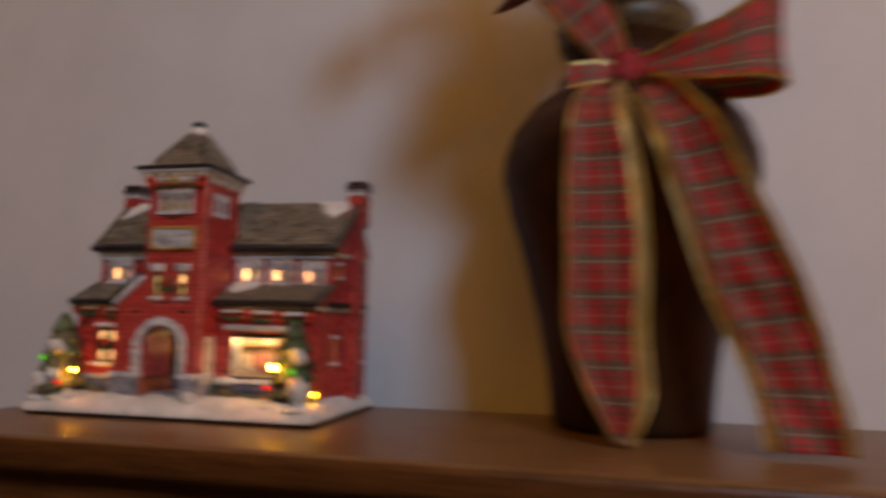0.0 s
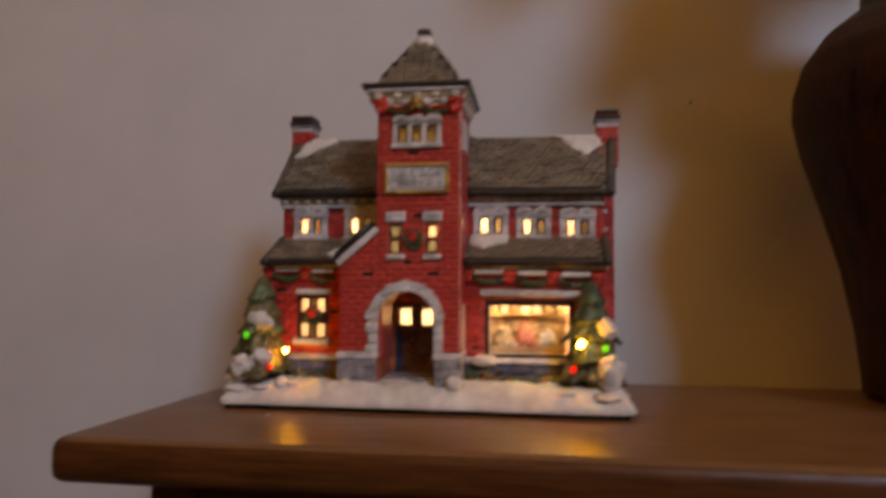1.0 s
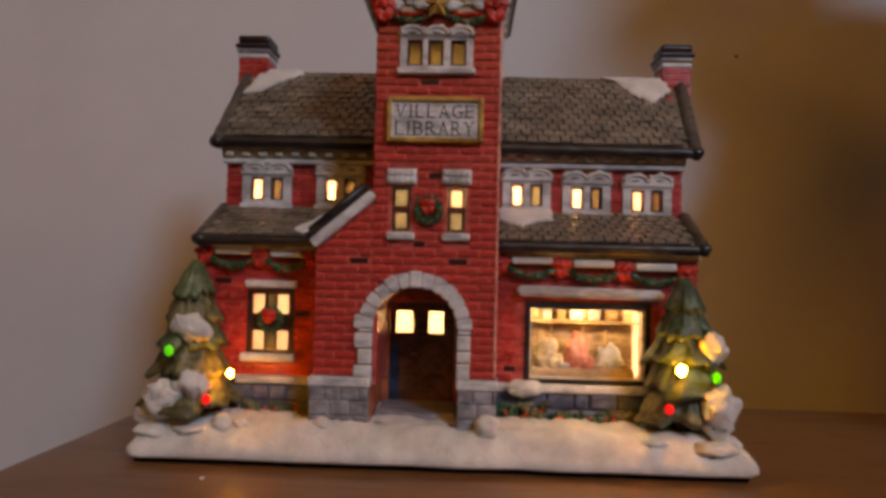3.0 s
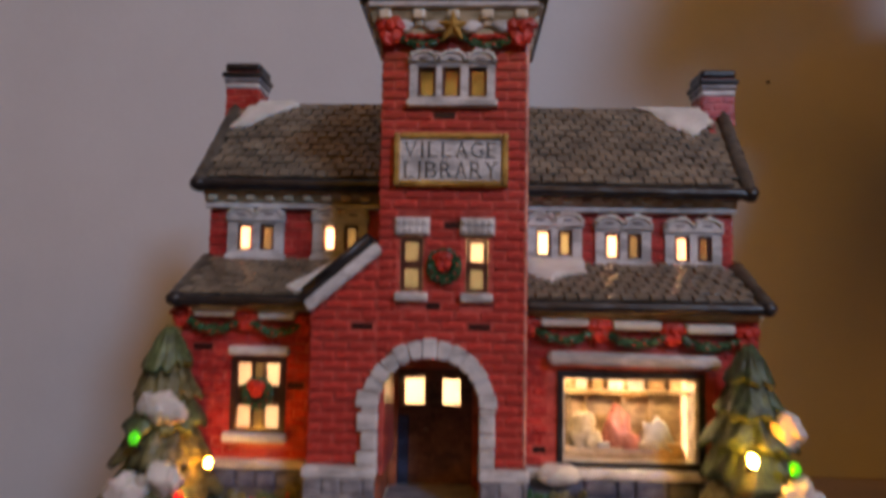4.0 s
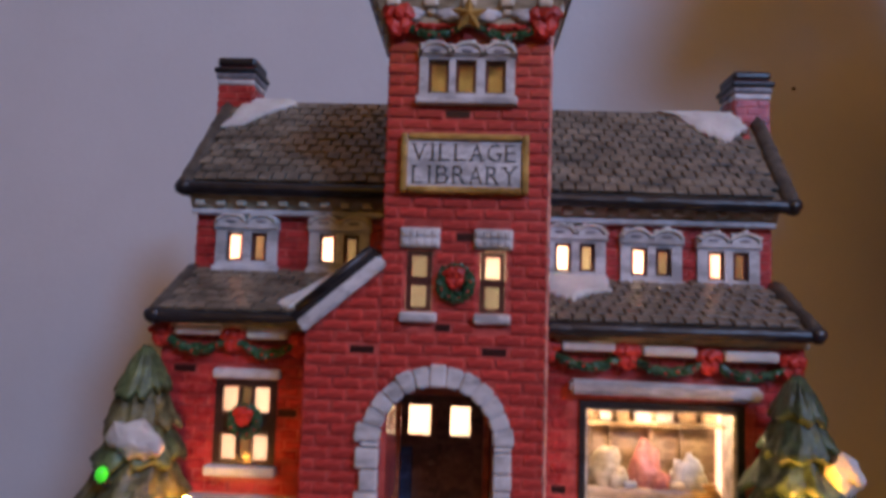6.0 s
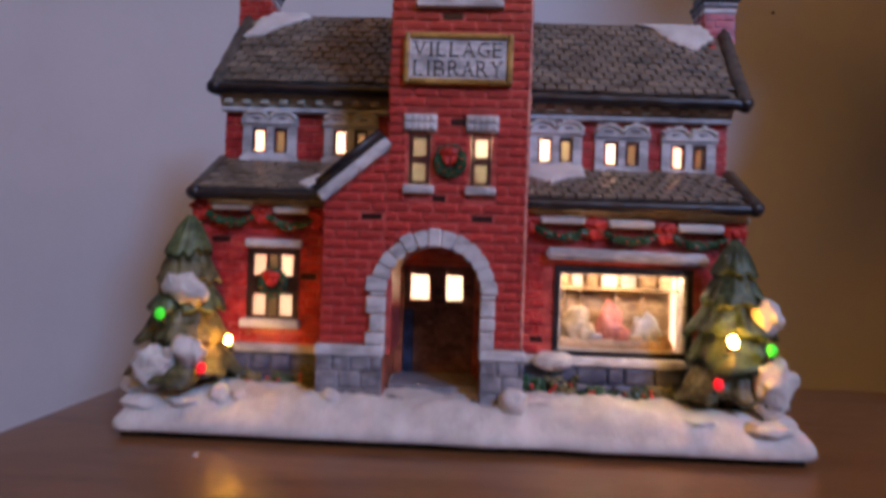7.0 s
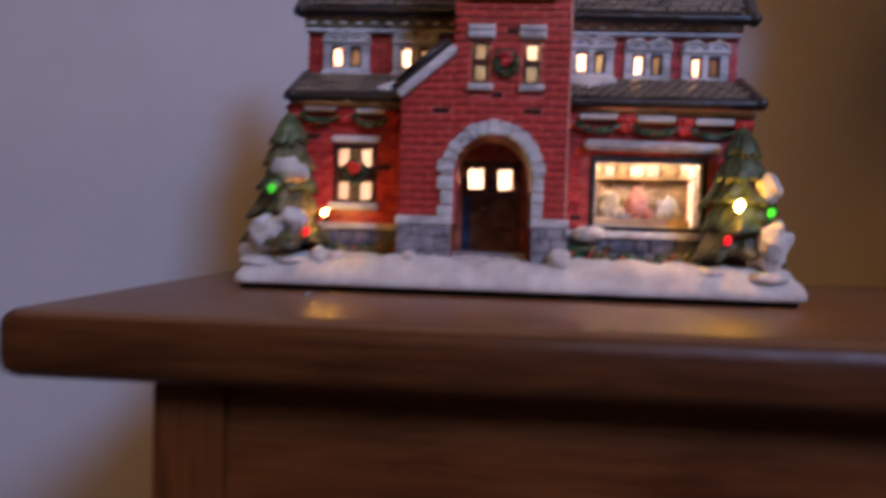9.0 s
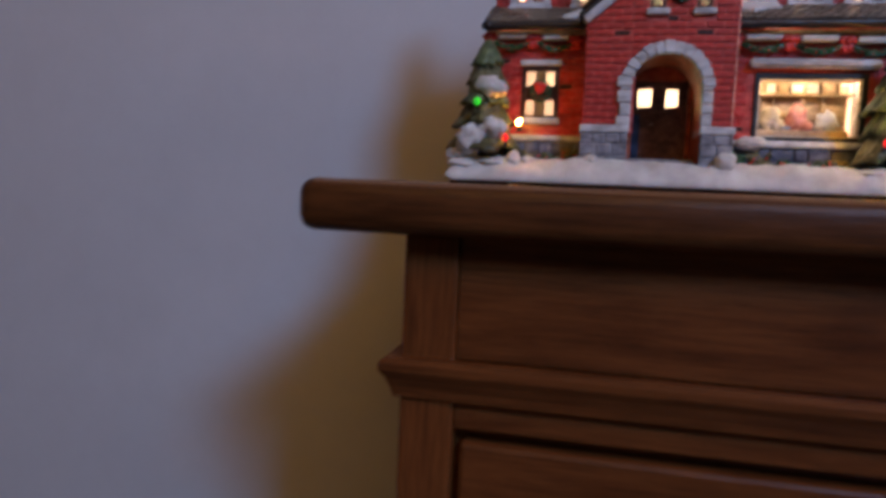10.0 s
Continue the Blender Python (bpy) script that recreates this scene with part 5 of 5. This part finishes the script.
for x, z in ((0.0218, 1.0688), (0.0440, 1.0680), (0.0660, 1.0672), (0.0880, 1.0664)):
    bow(house, x, LY - 0.0030, z, 1.25)
for a, c, z in ((0.0232, 0.0428, 1.0674), (0.0452, 0.0648, 1.0666), (0.0672, 0.0868, 1.0658)):
    garland((a, LY - 0.0024, z), (c, LY - 0.0024, z - 0.0007), 0.0034, 0.0012)
    part("snow_ledge", boxed(a + 0.0026, c - 0.0022, LY - 0.0042, LY + 0.0005, z + 0.0004, z + 0.0032, bevel=0.0009), SNOW, house)
for x, z in ((-0.0860, 1.0698), (-0.0655, 1.0690), (-0.0465, 1.0680)):
    bow(house, x, LY - 0.0030, z, 1.15)
for a, c, z in ((-0.0848, -0.0668, 1.0685), (-0.0643, -0.0476, 1.0678)):
    garland((a, LY - 0.0024, z), (c, LY - 0.0024, z - 0.0006), 0.0034, 0.0012)
    part("snow_ledge", boxed(a + 0.0026, c - 0.0022, LY - 0.0042, LY + 0.0005, z + 0.0004, z + 0.0032, bevel=0.0009), SNOW, house)
bow(house, TX0 + 0.0022, TY - 0.0034, 1.1541, 1.4)
bow(house, TX1 - 0.0022, TY - 0.0034, 1.1541, 1.4)
for a, c in ((TX0 + 0.0035, -0.0035), (-0.0005, TX1 - 0.0035)):
    garland((a, TY - 0.0018, 1.1522), (c, TY - 0.0022, 1.1516), 0.0030, 0.0010)
    garland((a, TY - 0.0012, 1.1532), (c, TY - 0.0014, 1.1526), 0.0014, 0.0008, RED, False)
bm = bmesh.new()
pts = [(0.0050 if k % 2 == 0 else 0.0021, math.pi / 2 + k * math.pi / 5) for k in range(10)]
sx, sy, sz = -0.0018, TY - 0.0066, 1.1532
ring = [bm.verts.new((sx + r * math.cos(t), sy + 0.0012, sz + r * math.sin(t))) for r, t in pts]
tip, heel = bm.verts.new((sx, sy - 0.0008, sz)), bm.verts.new((sx, sy + 0.0026, sz))
for k in range(10):
    bm.faces.new((ring[k], ring[(k + 1) % 10], tip))
    bm.faces.new((ring[k], heel, ring[(k + 1) % 10]))
part("star", bm, GOLD, house, "gold five-pointed star")


# ---- fir trees on the base ----
def fir(x, y, top, foot, levels, seed, snow, greens, label):
    """A moulded fir: levels (foot height, radius) of lobed drooping boughs, snow clumps on them."""
    r = random.Random(seed)
    bm = bmesh.new()
    tube(bm, [(x, y, foot - 0.004), (x, y, levels[-1][0] + 0.004)], 0.0034, 8)
    tree = part("fir_tree", bm, BROWN, house, label)
    for k, (z_low, rad) in enumerate(levels):
        z_high = top if k == 0 else levels[k - 1][0] + 0.0022
        neck = 0.10 if k == 0 else 0.62 * levels[k - 1][1] / rad
        sway = 0.0009 * noise.noise(Vector((k * 2.7, seed, 0)))
        bm = bmesh.new()
        seg, rings = 72, []
        for i in range(9):
            q = i / 8
            ring = []
            for j in range(seg):
                t = 2 * math.pi * j / seg
                bough = noise.noise(Vector((math.cos(t) * 1.7, math.sin(t) * 1.7, seed * 3 + k * 2.1)))
                clump = noise.noise(Vector((math.cos(t) * 5.5, math.sin(t) * 5.5, seed + k * 5 + q * 2.4)))
                flute = math.cos(t * (13 - k) + seed + k * 2 + 2.0 * bough)
                wide = neck + (1 - neck) * (1 - q) ** (0.8 if k == 0 else 1.25)
                rr = rad * wide * (1 + (1 - 0.5 * q) * (0.06 * flute + 0.24 * clump) + 0.26 * bough * (1 - 0.5 * q)) + 0.0004
                sag = 0.0019 * (1 - q) ** 2 * (bough * 1.3 + 0.35 * flute + 0.8 * clump)
                zz = z_low + (z_high - z_low) * q - sag + 0.0008 * noise.noise(Vector((math.cos(t) * 5, math.sin(t) * 5, q * 6 + seed)))
                ring.append(bm.verts.new((x + sway + rr * math.cos(t), y + rr * math.sin(t), zz)))
            rings.append(ring)
        lip = [bm.verts.new((x + (vv.co.x - x) * 0.93, y + (vv.co.y - y) * 0.93, vv.co.z - 0.0011)) for vv in rings[0]]
        under = [bm.verts.new((x + (vv.co.x - x) * 0.50, y + (vv.co.y - y) * 0.50, vv.co.z + 0.0026)) for vv in rings[0]]
        rings = [under, lip] + rings
        for a, c in zip(rings, rings[1:]):
            for j in range(seg):
                bm.faces.new((a[j], a[(j + 1) % seg], c[(j + 1) % seg], c[j]))
        bm.faces.new(rings[0][::-1])
        bm.faces.new(rings[-1])
        part("bough", bm, greens[k % len(greens)], tree, smooth=True)
    for dx, dy, z, sx, sy, sz in snow:
        bm = bmesh.new()
        ball(bm, (x + dx, y + dy + sy * 0.3, z), (sx, sy, sz), 4, Euler((0.25, r.uniform(-0.25, 0.25), 0)), 0.22, seed + z * 900)
        for vv in bm.verts:
            q = vv.co * 330
            vv.co += Vector((0.0016 * noise.noise(q), -0.0007 * noise.noise(q + Vector((9, 2, 4))), 0.0018 * noise.noise(q + Vector((3, 7, 1)))))
        part("snow_clump", bm, SNOW, tree, smooth=True)
    return tree


left_tree = fir(-0.0845, 0.0160, 1.0660, GROUND, ((1.0552, 0.0068), (1.0462, 0.0092), (1.0375, 0.0108), (1.0280, 0.0128), (1.0180, 0.0152)), 2, [(0.0032, -0.0112, 1.0434, 0.0074, 0.0030, 0.0040), (0.0060, -0.0148, 1.0252, 0.0056, 0.0032, 0.0044), (-0.0042, -0.0150, 1.0205, 0.0064, 0.0036, 0.0062), (-0.0105, -0.0085, 1.0150, 0.0050, 0.0050, 0.0040)], (SAGE, OLIVE, SAGE, OLIVE, OLIVE), "sage and olive moulded fir tree with snow clumps")
right_tree = fir(0.0840, 0.0160, 1.0640, GROUND, ((1.0545, 0.0062), (1.0458, 0.0090), (1.0366, 0.0120), (1.0268, 0.0126), (1.0170, 0.0134)), 7, [(0.0066, -0.0100, 1.0414, 0.0044, 0.0030, 0.0050), (0.0080, -0.0118, 1.0205, 0.0058, 0.0036, 0.0094)], (FIR, FIR, FIR, FIR, OLIVE), "dark green moulded fir tree with snow clumps")


def led(tree, x, y, z, material, label, size=0.0017):
    bm = bmesh.new()
    ball(bm, (x, y, z), (size, size, size * 1.25), 3)
    b = part("light_bulb", bm, material, tree, label, smooth=True)
    bm = bmesh.new()
    tube(bm, [(x, y + 0.001, z - 0.0012), (x, y + 0.003, z - 0.0030)], 0.0009, 8)
    part("socket", bm, BLACK, b)


led(left_tree, -0.0684, 0.0080, 1.0286, LED_AMBER, "small glowing amber bulb", 0.0010)
led(left_tree, -0.0990, 0.0150, 1.0180, LED_AMBER, "small glowing amber bulb", 0.0006)
led(left_tree, -0.0862, 0.0005, 1.0365, LED_GREEN, "small green bulb, dimly lit", 0.0015)
led(left_tree, -0.0732, 0.0000, 1.0212, LED_RED, "small red bulb, dimly lit", 0.0014)
led(right_tree, 0.0781, -0.0005, 1.0350, LED_AMBER, "small glowing amber bulb", 0.0014)
led(right_tree, 0.0962, 0.0200, 1.0177, LED_AMBER, "small glowing amber bulb", 0.0008)
led(right_tree, 0.0895, 0.0010, 1.0328, LED_GREEN, "small green bulb, dimly lit", 0.0015)
led(right_tree, 0.0745, -0.0005, 1.0228, LED_RED, "small red bulb, dimly lit", 0.0014)


# shrubs and lumps of snow along the walls
def shrub(x, y, z, sx, sz, material):
    bm = bmesh.new()
    for k in range(26):
        t, h = rnd.uniform(0, 2 * math.pi), rnd.random()
        ball(bm, (x + sx * 0.85 * math.cos(t) * rnd.random() ** 0.5, y - 0.0025 * abs(math.sin(t)), z + sz * h), (0.0017, 0.0013, 0.0012), 1, Euler((rnd.uniform(-1, 1), rnd.uniform(-1, 1), rnd.uniform(-3, 3))), 0.6, k)
    s = part("shrub", bm, material, house, "low green moulded shrub with red berries")
    for k in range(4):
        bm = bmesh.new()
        ball(bm, (x + sx * rnd.uniform(-0.8, 0.8), y - 0.0040, z + sz * rnd.uniform(0.2, 0.9)), (0.0006,) * 3, 1)
        part("berry", bm, RED, s, smooth=True)


for x, sx, sz, m in ((0.0255, 0.0050, 0.0075, GREEN), (0.0345, 0.0055, 0.0080, OLIVE), (0.0450, 0.0060, 0.0050, GREEN), (0.0560, 0.0070, 0.0055, FIR), (0.0660, 0.0060, 0.0065, OLIVE), (-0.0465, 0.0045, 0.0080, OLIVE), (-0.0560, 0.0055, 0.0055, FIR), (-0.0660, 0.0050, 0.0060, OLIVE), (-0.0745, 0.0040, 0.0065, FIR)):
    shrub(x, LY - 0.0045, GROUND - 0.001, sx, sz, m)
for x, y, z, sx, sz in ((0.0310, LY - 0.0035, 1.0235, 0.0066, 0.0032), (-0.0365, TY - 0.0045, 1.0130, 0.0030, 0.0026), (0.0178, TY - 0.0045, 1.0138, 0.0042, 0.0044), (-0.0700, 0.0060, 1.0125, 0.0032, 0.0034), (-0.0640, 0.0080, 1.0120, 0.0026, 0.0022), (0.0720, 0.0060, 1.0108, 0.0055, 0.0016), (0.0900, 0.0040, 1.0100, 0.0070, 0.0022), (-0.0925, 0.0055, 1.0098, 0.0066, 0.0024), (-0.0800, 0.0050, 1.0105, 0.0055, 0.0020), (0.0950, 0.0080, 1.0104, 0.0055, 0.0028)):
    bm = bmesh.new()
    ball(bm, (x, y, z), (sx, sx * 0.75, sz), 3, None, 0.30, x * 1000)
    part("snow_lump", bm, SNOW, house, smooth=True)

# ---- vase with ribbon ----
VX, VY = 0.288, 0.0815
vase = thing("vase", (VX, VY, TABLE), "tall dark brown carved wooden vase with a plaid ribbon", "vase")
prof = [(0.0, 0.0), (0.046, 0.0), (0.0485, 0.003), (0.0490, 0.010), (0.0515, 0.035), (0.0575, 0.070), (0.0665, 0.105), (0.0755, 0.135), (0.0800, 0.158), (0.0795, 0.172), (0.0745, 0.188), (0.0640, 0.203), (0.0500, 0.214), (0.0395, 0.222), (0.0365, 0.230), (0.0380, 0.240), (0.0430, 0.252), (0.0455, 0.262), (0.0450, 0.266), (0.0410, 0.266), (0.0380, 0.255), (0.0340, 0.235), (0.0340, 0.200), (0.0, 0.195)]


def lathe(bm, prof, cx, cy, cz, seg=96, wave=0.0):
    rings = []
    for r, z in prof:
        if r == 0:
            rings.append([bm.verts.new((cx, cy, cz + z))])
        else:
            rings.append([bm.verts.new((cx + (r + wave * noise.noise(Vector((math.cos(t) * 9, math.sin(t) * 9, z * 14)))) * math.cos(t), cy + (r + wave * noise.noise(Vector((math.cos(t) * 9, math.sin(t) * 9, z * 14)))) * math.sin(t), cz + z)) for t in (2 * math.pi * k / seg for k in range(seg))])
    for a, c in zip(rings, rings[1:]):
        for k in range(seg):
            k2 = (k + 1) % seg
            bm.faces.new((a[0], c[k2], c[k]) if len(a) == 1 else (a[k], a[k2], c[0]) if len(c) == 1 else (a[k], a[k2], c[k2], c[k]))


prof = [(r * 1.03, z * 1.015) for r, z in prof]
fine = []
for (r0, z0), (r1, z1) in zip(prof, prof[1:]):
    n = max(1, round(math.hypot(r1 - r0, z1 - z0) / 0.004))
    fine += [(r0 + (r1 - r0) * k / n, z0 + (z1 - z0) * k / n) for k in range(n)]
fine.append(prof[-1])
bm = bmesh.new()
lathe(bm, fine, VX, VY, TABLE, 96, 0.0006)
part("body", bm, VASE_WOOD, vase, "dark carved wooden body with vertical grain", smooth=True)
bm = bmesh.new()
lathe(bm, [(r * 1.03, z * 1.015) for r, z in ((0.0385, 0.243), (0.0440, 0.2525), (0.0462, 0.262), (0.0448, 0.263), (0.0425, 0.2530), (0.0372, 0.243))], VX, VY, TABLE, 96)
part("collar", bm, glazed("tan_band", (0.07, 0.042, 0.016), (0.15, 0.088, 0.036), 0.4, 90), vase, "tan band round the rim", smooth=True)

ribbon = thing("ribbon", (VX, VY - 0.05, 1.216), "red and green plaid ribbon bow with gold edges", "ribbon")


def strip(name, centre, half, material, parent, sideways, offset=0.0, label="", wiggle=0.0):
    """A cloth band along centre points; sideways gives its width's direction at each point."""
    pts = [Vector(p) for p in centre]
    fine, sides, halves = [], [], []
    n = len(pts)
    for k in range((n - 1) * 8 + 1):
        i, s = min(k // 8, n - 2), (k - 8 * min(k // 8, n - 2)) / 8
        p0, p1, p2, p3 = pts[max(i - 1, 0)], pts[i], pts[i + 1], pts[min(i + 2, n - 1)]
        fine.append(0.5 * (2 * p1 + (p2 - p0) * s + (2 * p0 - 5 * p1 + 4 * p2 - p3) * s * s + (3 * p1 - p0 - 3 * p2 + p3) * s ** 3))
        sides.append(Vector(sideways[i]).lerp(Vector(sideways[i + 1]), s).normalized())
        halves.append(half[i] + (half[i + 1] - half[i]) * s)
    bm = bmesh.new()
    uvl = bm.loops.layers.uv.new("UVMap")
    m = 8
    run, rows_v, vs = 0.0, [], []
    for k, (p, sd, h) in enumerate(zip(fine, sides, halves)):
        run += (p - fine[k - 1]).length if k else 0
        vs.append(run)
        d = (fine[min(k + 1, len(fine) - 1)] - fine[max(k - 1, 0)]).normalized()
        nn = d.cross(sd).normalized()
        row = []
        for j in range(m + 1):
            u = (j / m * 2 - 1)
            w = wiggle * noise.noise(Vector((run * 38, u * 1.3, len(centre)))) + wiggle * 0.5 * u * u
            row.append(bm.verts.new(p + sd * (u * h + offset) + nn * w))
        rows_v.append((row, h))
    for k in range(len(rows_v) - 1):
        for j in range(m):
            f = bm.faces.new((rows_v[k][0][j], rows_v[k][0][j + 1], rows_v[k + 1][0][j + 1], rows_v[k + 1][0][j]))
            for lp, (kk, jj) in zip(f.loops, ((k, j), (k, j + 1), (k + 1, j + 1), (k + 1, j))):
                lp[uvl].uv = ((jj / m * 2 - 1) * 0.0195 + 0.03, vs[kk])
    bmesh.ops.solidify(bm, geom=list(bm.faces), thickness=0.0006)
    return part(name, bm, material, parent, label, smooth=True)


def band(name, centre, half, sideways, wiggle, label="", gold=1):
    """Plaid band with a gold wired edge along both sides."""
    b = strip(name, centre, half, PLAID, ribbon, sideways, 0.0, label, wiggle)
    pts, sd = [Vector(p) for p in centre], [Vector(s).normalized() for s in sideways]
    for s, w in ((-1, 0.0012), (1, 0.0040)) if name == "ribbon_tail" and gold > 0 else ((-1, 0.0032), (1, 0.0022)) if name == "ribbon_tail" else ((-1, 0.0009), (1, 0.0011)):
        edge = [p + q * s * (h + w * 0.7) + Vector((0, -0.0012, 0)) for p, q, h in zip(pts, sd, half)]
        strip("gold_edge", edge, [min(w, h) for h in half], GOLD_EDGE, b, sideways, 0.0, "gold metallic wired edge", wiggle)


X = (1, 0, 0)
band("ribbon_tail", [(0.283, 0.030, 1.214), (0.271, 0.010, 1.200), (0.267, -0.004, 1.182), (0.2690, -0.006, 1.145), (0.2705, -0.005, 1.103), (0.2700, -0.004, 1.060), (0.2765, -0.004, 1.028), (0.2800, -0.004, 1.002)], [0.005, 0.0085, 0.0120, 0.0165, 0.0180, 0.0170, 0.0125, 0.0015], [X, X, X, X, X, X, X, X], 0.0040, "plaid tail with a pointed end, touching the dresser")
S2 = (1, -0.10, 0.15)
band("ribbon_tail", [(0.290, 0.030, 1.212), (0.299, 0.008, 1.198), (0.314, -0.004, 1.172), (0.3350, -0.006, 1.117), (0.3460, -0.005, 1.087), (0.3570, -0.004, 1.058), (0.3650, -0.005, 1.030), (0.3690, -0.008, 1.003)], [0.005, 0.0085, 0.0130, 0.0175, 0.0190, 0.0175, 0.0165, 0.0160], [(1, -0.1, 0.5), (1, -0.1, 0.4), S2, S2, S2, S2, X, X], 0.0055, "plaid tail swept aside, end on the dresser", -1)
band("bow_loop", [(0.290, 0.026, 1.216), (0.310, 0.018, 1.217), (0.336, 0.010, 1.220), (0.362, 0.010, 1.225), (0.372, 0.024, 1.225), (0.362, 0.040, 1.224), (0.330, 0.044, 1.220), (0.300, 0.036, 1.217)], [0.006, 0.0110, 0.0170, 0.0240, 0.0235, 0.0230, 0.0160, 0.008], [(0, 0.1, 1)] * 8, 0.0030, "full plaid bow loop")
band("bow_loop", [(0.282, 0.026, 1.220), (0.270, 0.018, 1.240), (0.255, 0.012, 1.262), (0.241, 0.014, 1.282), (0.238, 0.026, 1.287), (0.248, 0.036, 1.274), (0.266, 0.034, 1.246), (0.283, 0.032, 1.222)], [0.006, 0.0120, 0.0170, 0.0190, 0.0190, 0.0170, 0.0110, 0.006], [(0.78, 0.1, 0.6)] * 8, 0.0030, "full plaid bow loop")
band("ribbon_stub", [(0.284, 0.024, 1.214), (0.268, 0.018, 1.214), (0.252, 0.016, 1.212)], [0.005, 0.0060, 0.0070], [(0, 0.1, 1)] * 3, 0.0014)
bm = bmesh.new()
for k in range(5):
    a = 2 * math.pi * k / 5
    ball(bm, (0.2865 + 0.0035 * math.cos(a), 0.023, 1.216 + 0.0045 * math.sin(a)), (0.0055, 0.0055, 0.0085), 3, Euler((0, 0.5 * math.cos(a), 0)), 0.3, 3 + k)
part("knot", bm, glazed("dark_red_cloth", (0.24, 0.006, 0.012), (0.44, 0.018, 0.024), 0.65, 260), ribbon, "gathered plaid knot", smooth=True)
neck_ring = [(VX + 0.0410 * math.cos(t), VY + 0.0410 * math.sin(t), 1.2265 + 0.001 * math.sin(3 * t)) for t in (2 * math.pi * k / 32 for k in range(33))]
bm = bmesh.new()
tube(bm, neck_ring, 0.0055, 10, 0.3, None, 120.0)
part("neck_band", bm, PLAID, ribbon, "plaid band tied round the neck", smooth=True)

# ---- arrangement in the vase ----
bouquet = thing("flower_arrangement", (VX, VY, 1.265), "dark green leaves with red and gold flowers in the vase", "flowers")
bm = bmesh.new()
ball(bm, (VX, VY, 1.262), (0.038, 0.038, 0.022), 3, None, 0.25, 2)
part("moss_ball", bm, LEAF, bouquet, "dark green moss", smooth=True)


def leaf_blade(bm, base_at, direction, length, width, bend):
    d = Vector(direction).normalized()
    s = d.cross(Vector((0, 0.35, 1))).normalized()
    n = d.cross(s).normalized()
    prev = None
    for k in range(7):
        q = k / 6
        w = width * math.sin(math.pi * min(1, q * 0.9 + 0.08)) ** 0.8
        c = Vector(base_at) + d * length * q + n * bend * q * q
        row = [bm.verts.new(c - s * w), bm.verts.new(c + n * w * 0.25), bm.verts.new(c + s * w)]
        if prev:
            for j in range(2):
                bm.faces.new((prev[j], prev[j + 1], row[j + 1], row[j]))
        prev = row


r = random.Random(11)
for x, y, z, size, mat in ((0.135, 0.020, 1.384, 0.028, PETAL), (0.172, 0.020, 1.410, 0.032, PETAL), (0.206, 0.020, 1.436, 0.034, PETAL), (0.214, 0.000, 1.318, 0.040, LEAF), (0.254, -0.005, 1.314, 0.042, LEAF), (0.297, 0.000, 1.316, 0.044, LEAF), (0.238, -0.004, 1.350, 0.044, LEAF), (0.270, 0.000, 1.354, 0.046, LEAF), (0.306, 0.002, 1.352, 0.046, LEAF), (0.232, 0.020, 1.362, 0.050, LEAF), (0.262, 0.026, 1.385, 0.060, LEAF), (0.255, 0.030, 1.440, 0.060, LEAF), (0.305, 0.035, 1.400, 0.068, LEAF), (0.345, 0.045, 1.385, 0.048, PETAL)):
    bm = bmesh.new()
    tube(bm, [(VX + (x - VX) * 0.15, VY, 1.270), (VX + (x - VX) * 0.40, VY + (y - VY) * 0.4, 1.270 + (z - 1.270) * 0.75), (x, y, z)], 0.0016, 6)
    stem = part("stem", bm, TWIG, bouquet)
    bm = bmesh.new()
    for k in range(18):
        t = 2 * math.pi * k / 18 + r.uniform(-0.2, 0.2)
        leaf_blade(bm, (x, y, z), (math.cos(t), r.uniform(-0.6, 0.3), math.sin(t)), size * r.uniform(0.6, 1.05), size * 0.27, size * 0.15)
    bmesh.ops.solidify(bm, geom=list(bm.faces), thickness=0.0005)
    part("blossom" if mat is PETAL else "leaf_spray", bm, mat, stem, "red-gold petals" if mat is PETAL else "dark green leaves", smooth=True)
bm = bmesh.new()
leaf_blade(bm, (0.242, 0.040, 1.286), (-1, -0.25, -0.55), 0.046, 0.007, 0.004)
bmesh.ops.solidify(bm, geom=list(bm.faces), thickness=0.0006)
part("petal", bm, PETAL, bouquet, "drooping red-gold petal")

# ---- shingles and bricks last ----
for args in pending_shingles:
    shingles(*args)
for args in pending:
    lay(*args)

# the right half of the main roof was cast a little low
for ob in (roof, *roof.children):
    for vv in ob.data.vertices:
        x = vv.co.x + ORIGIN[house].x
        if x > TX1:
            vv.co.z -= 0.0008 + 0.010 * (x - TX1)
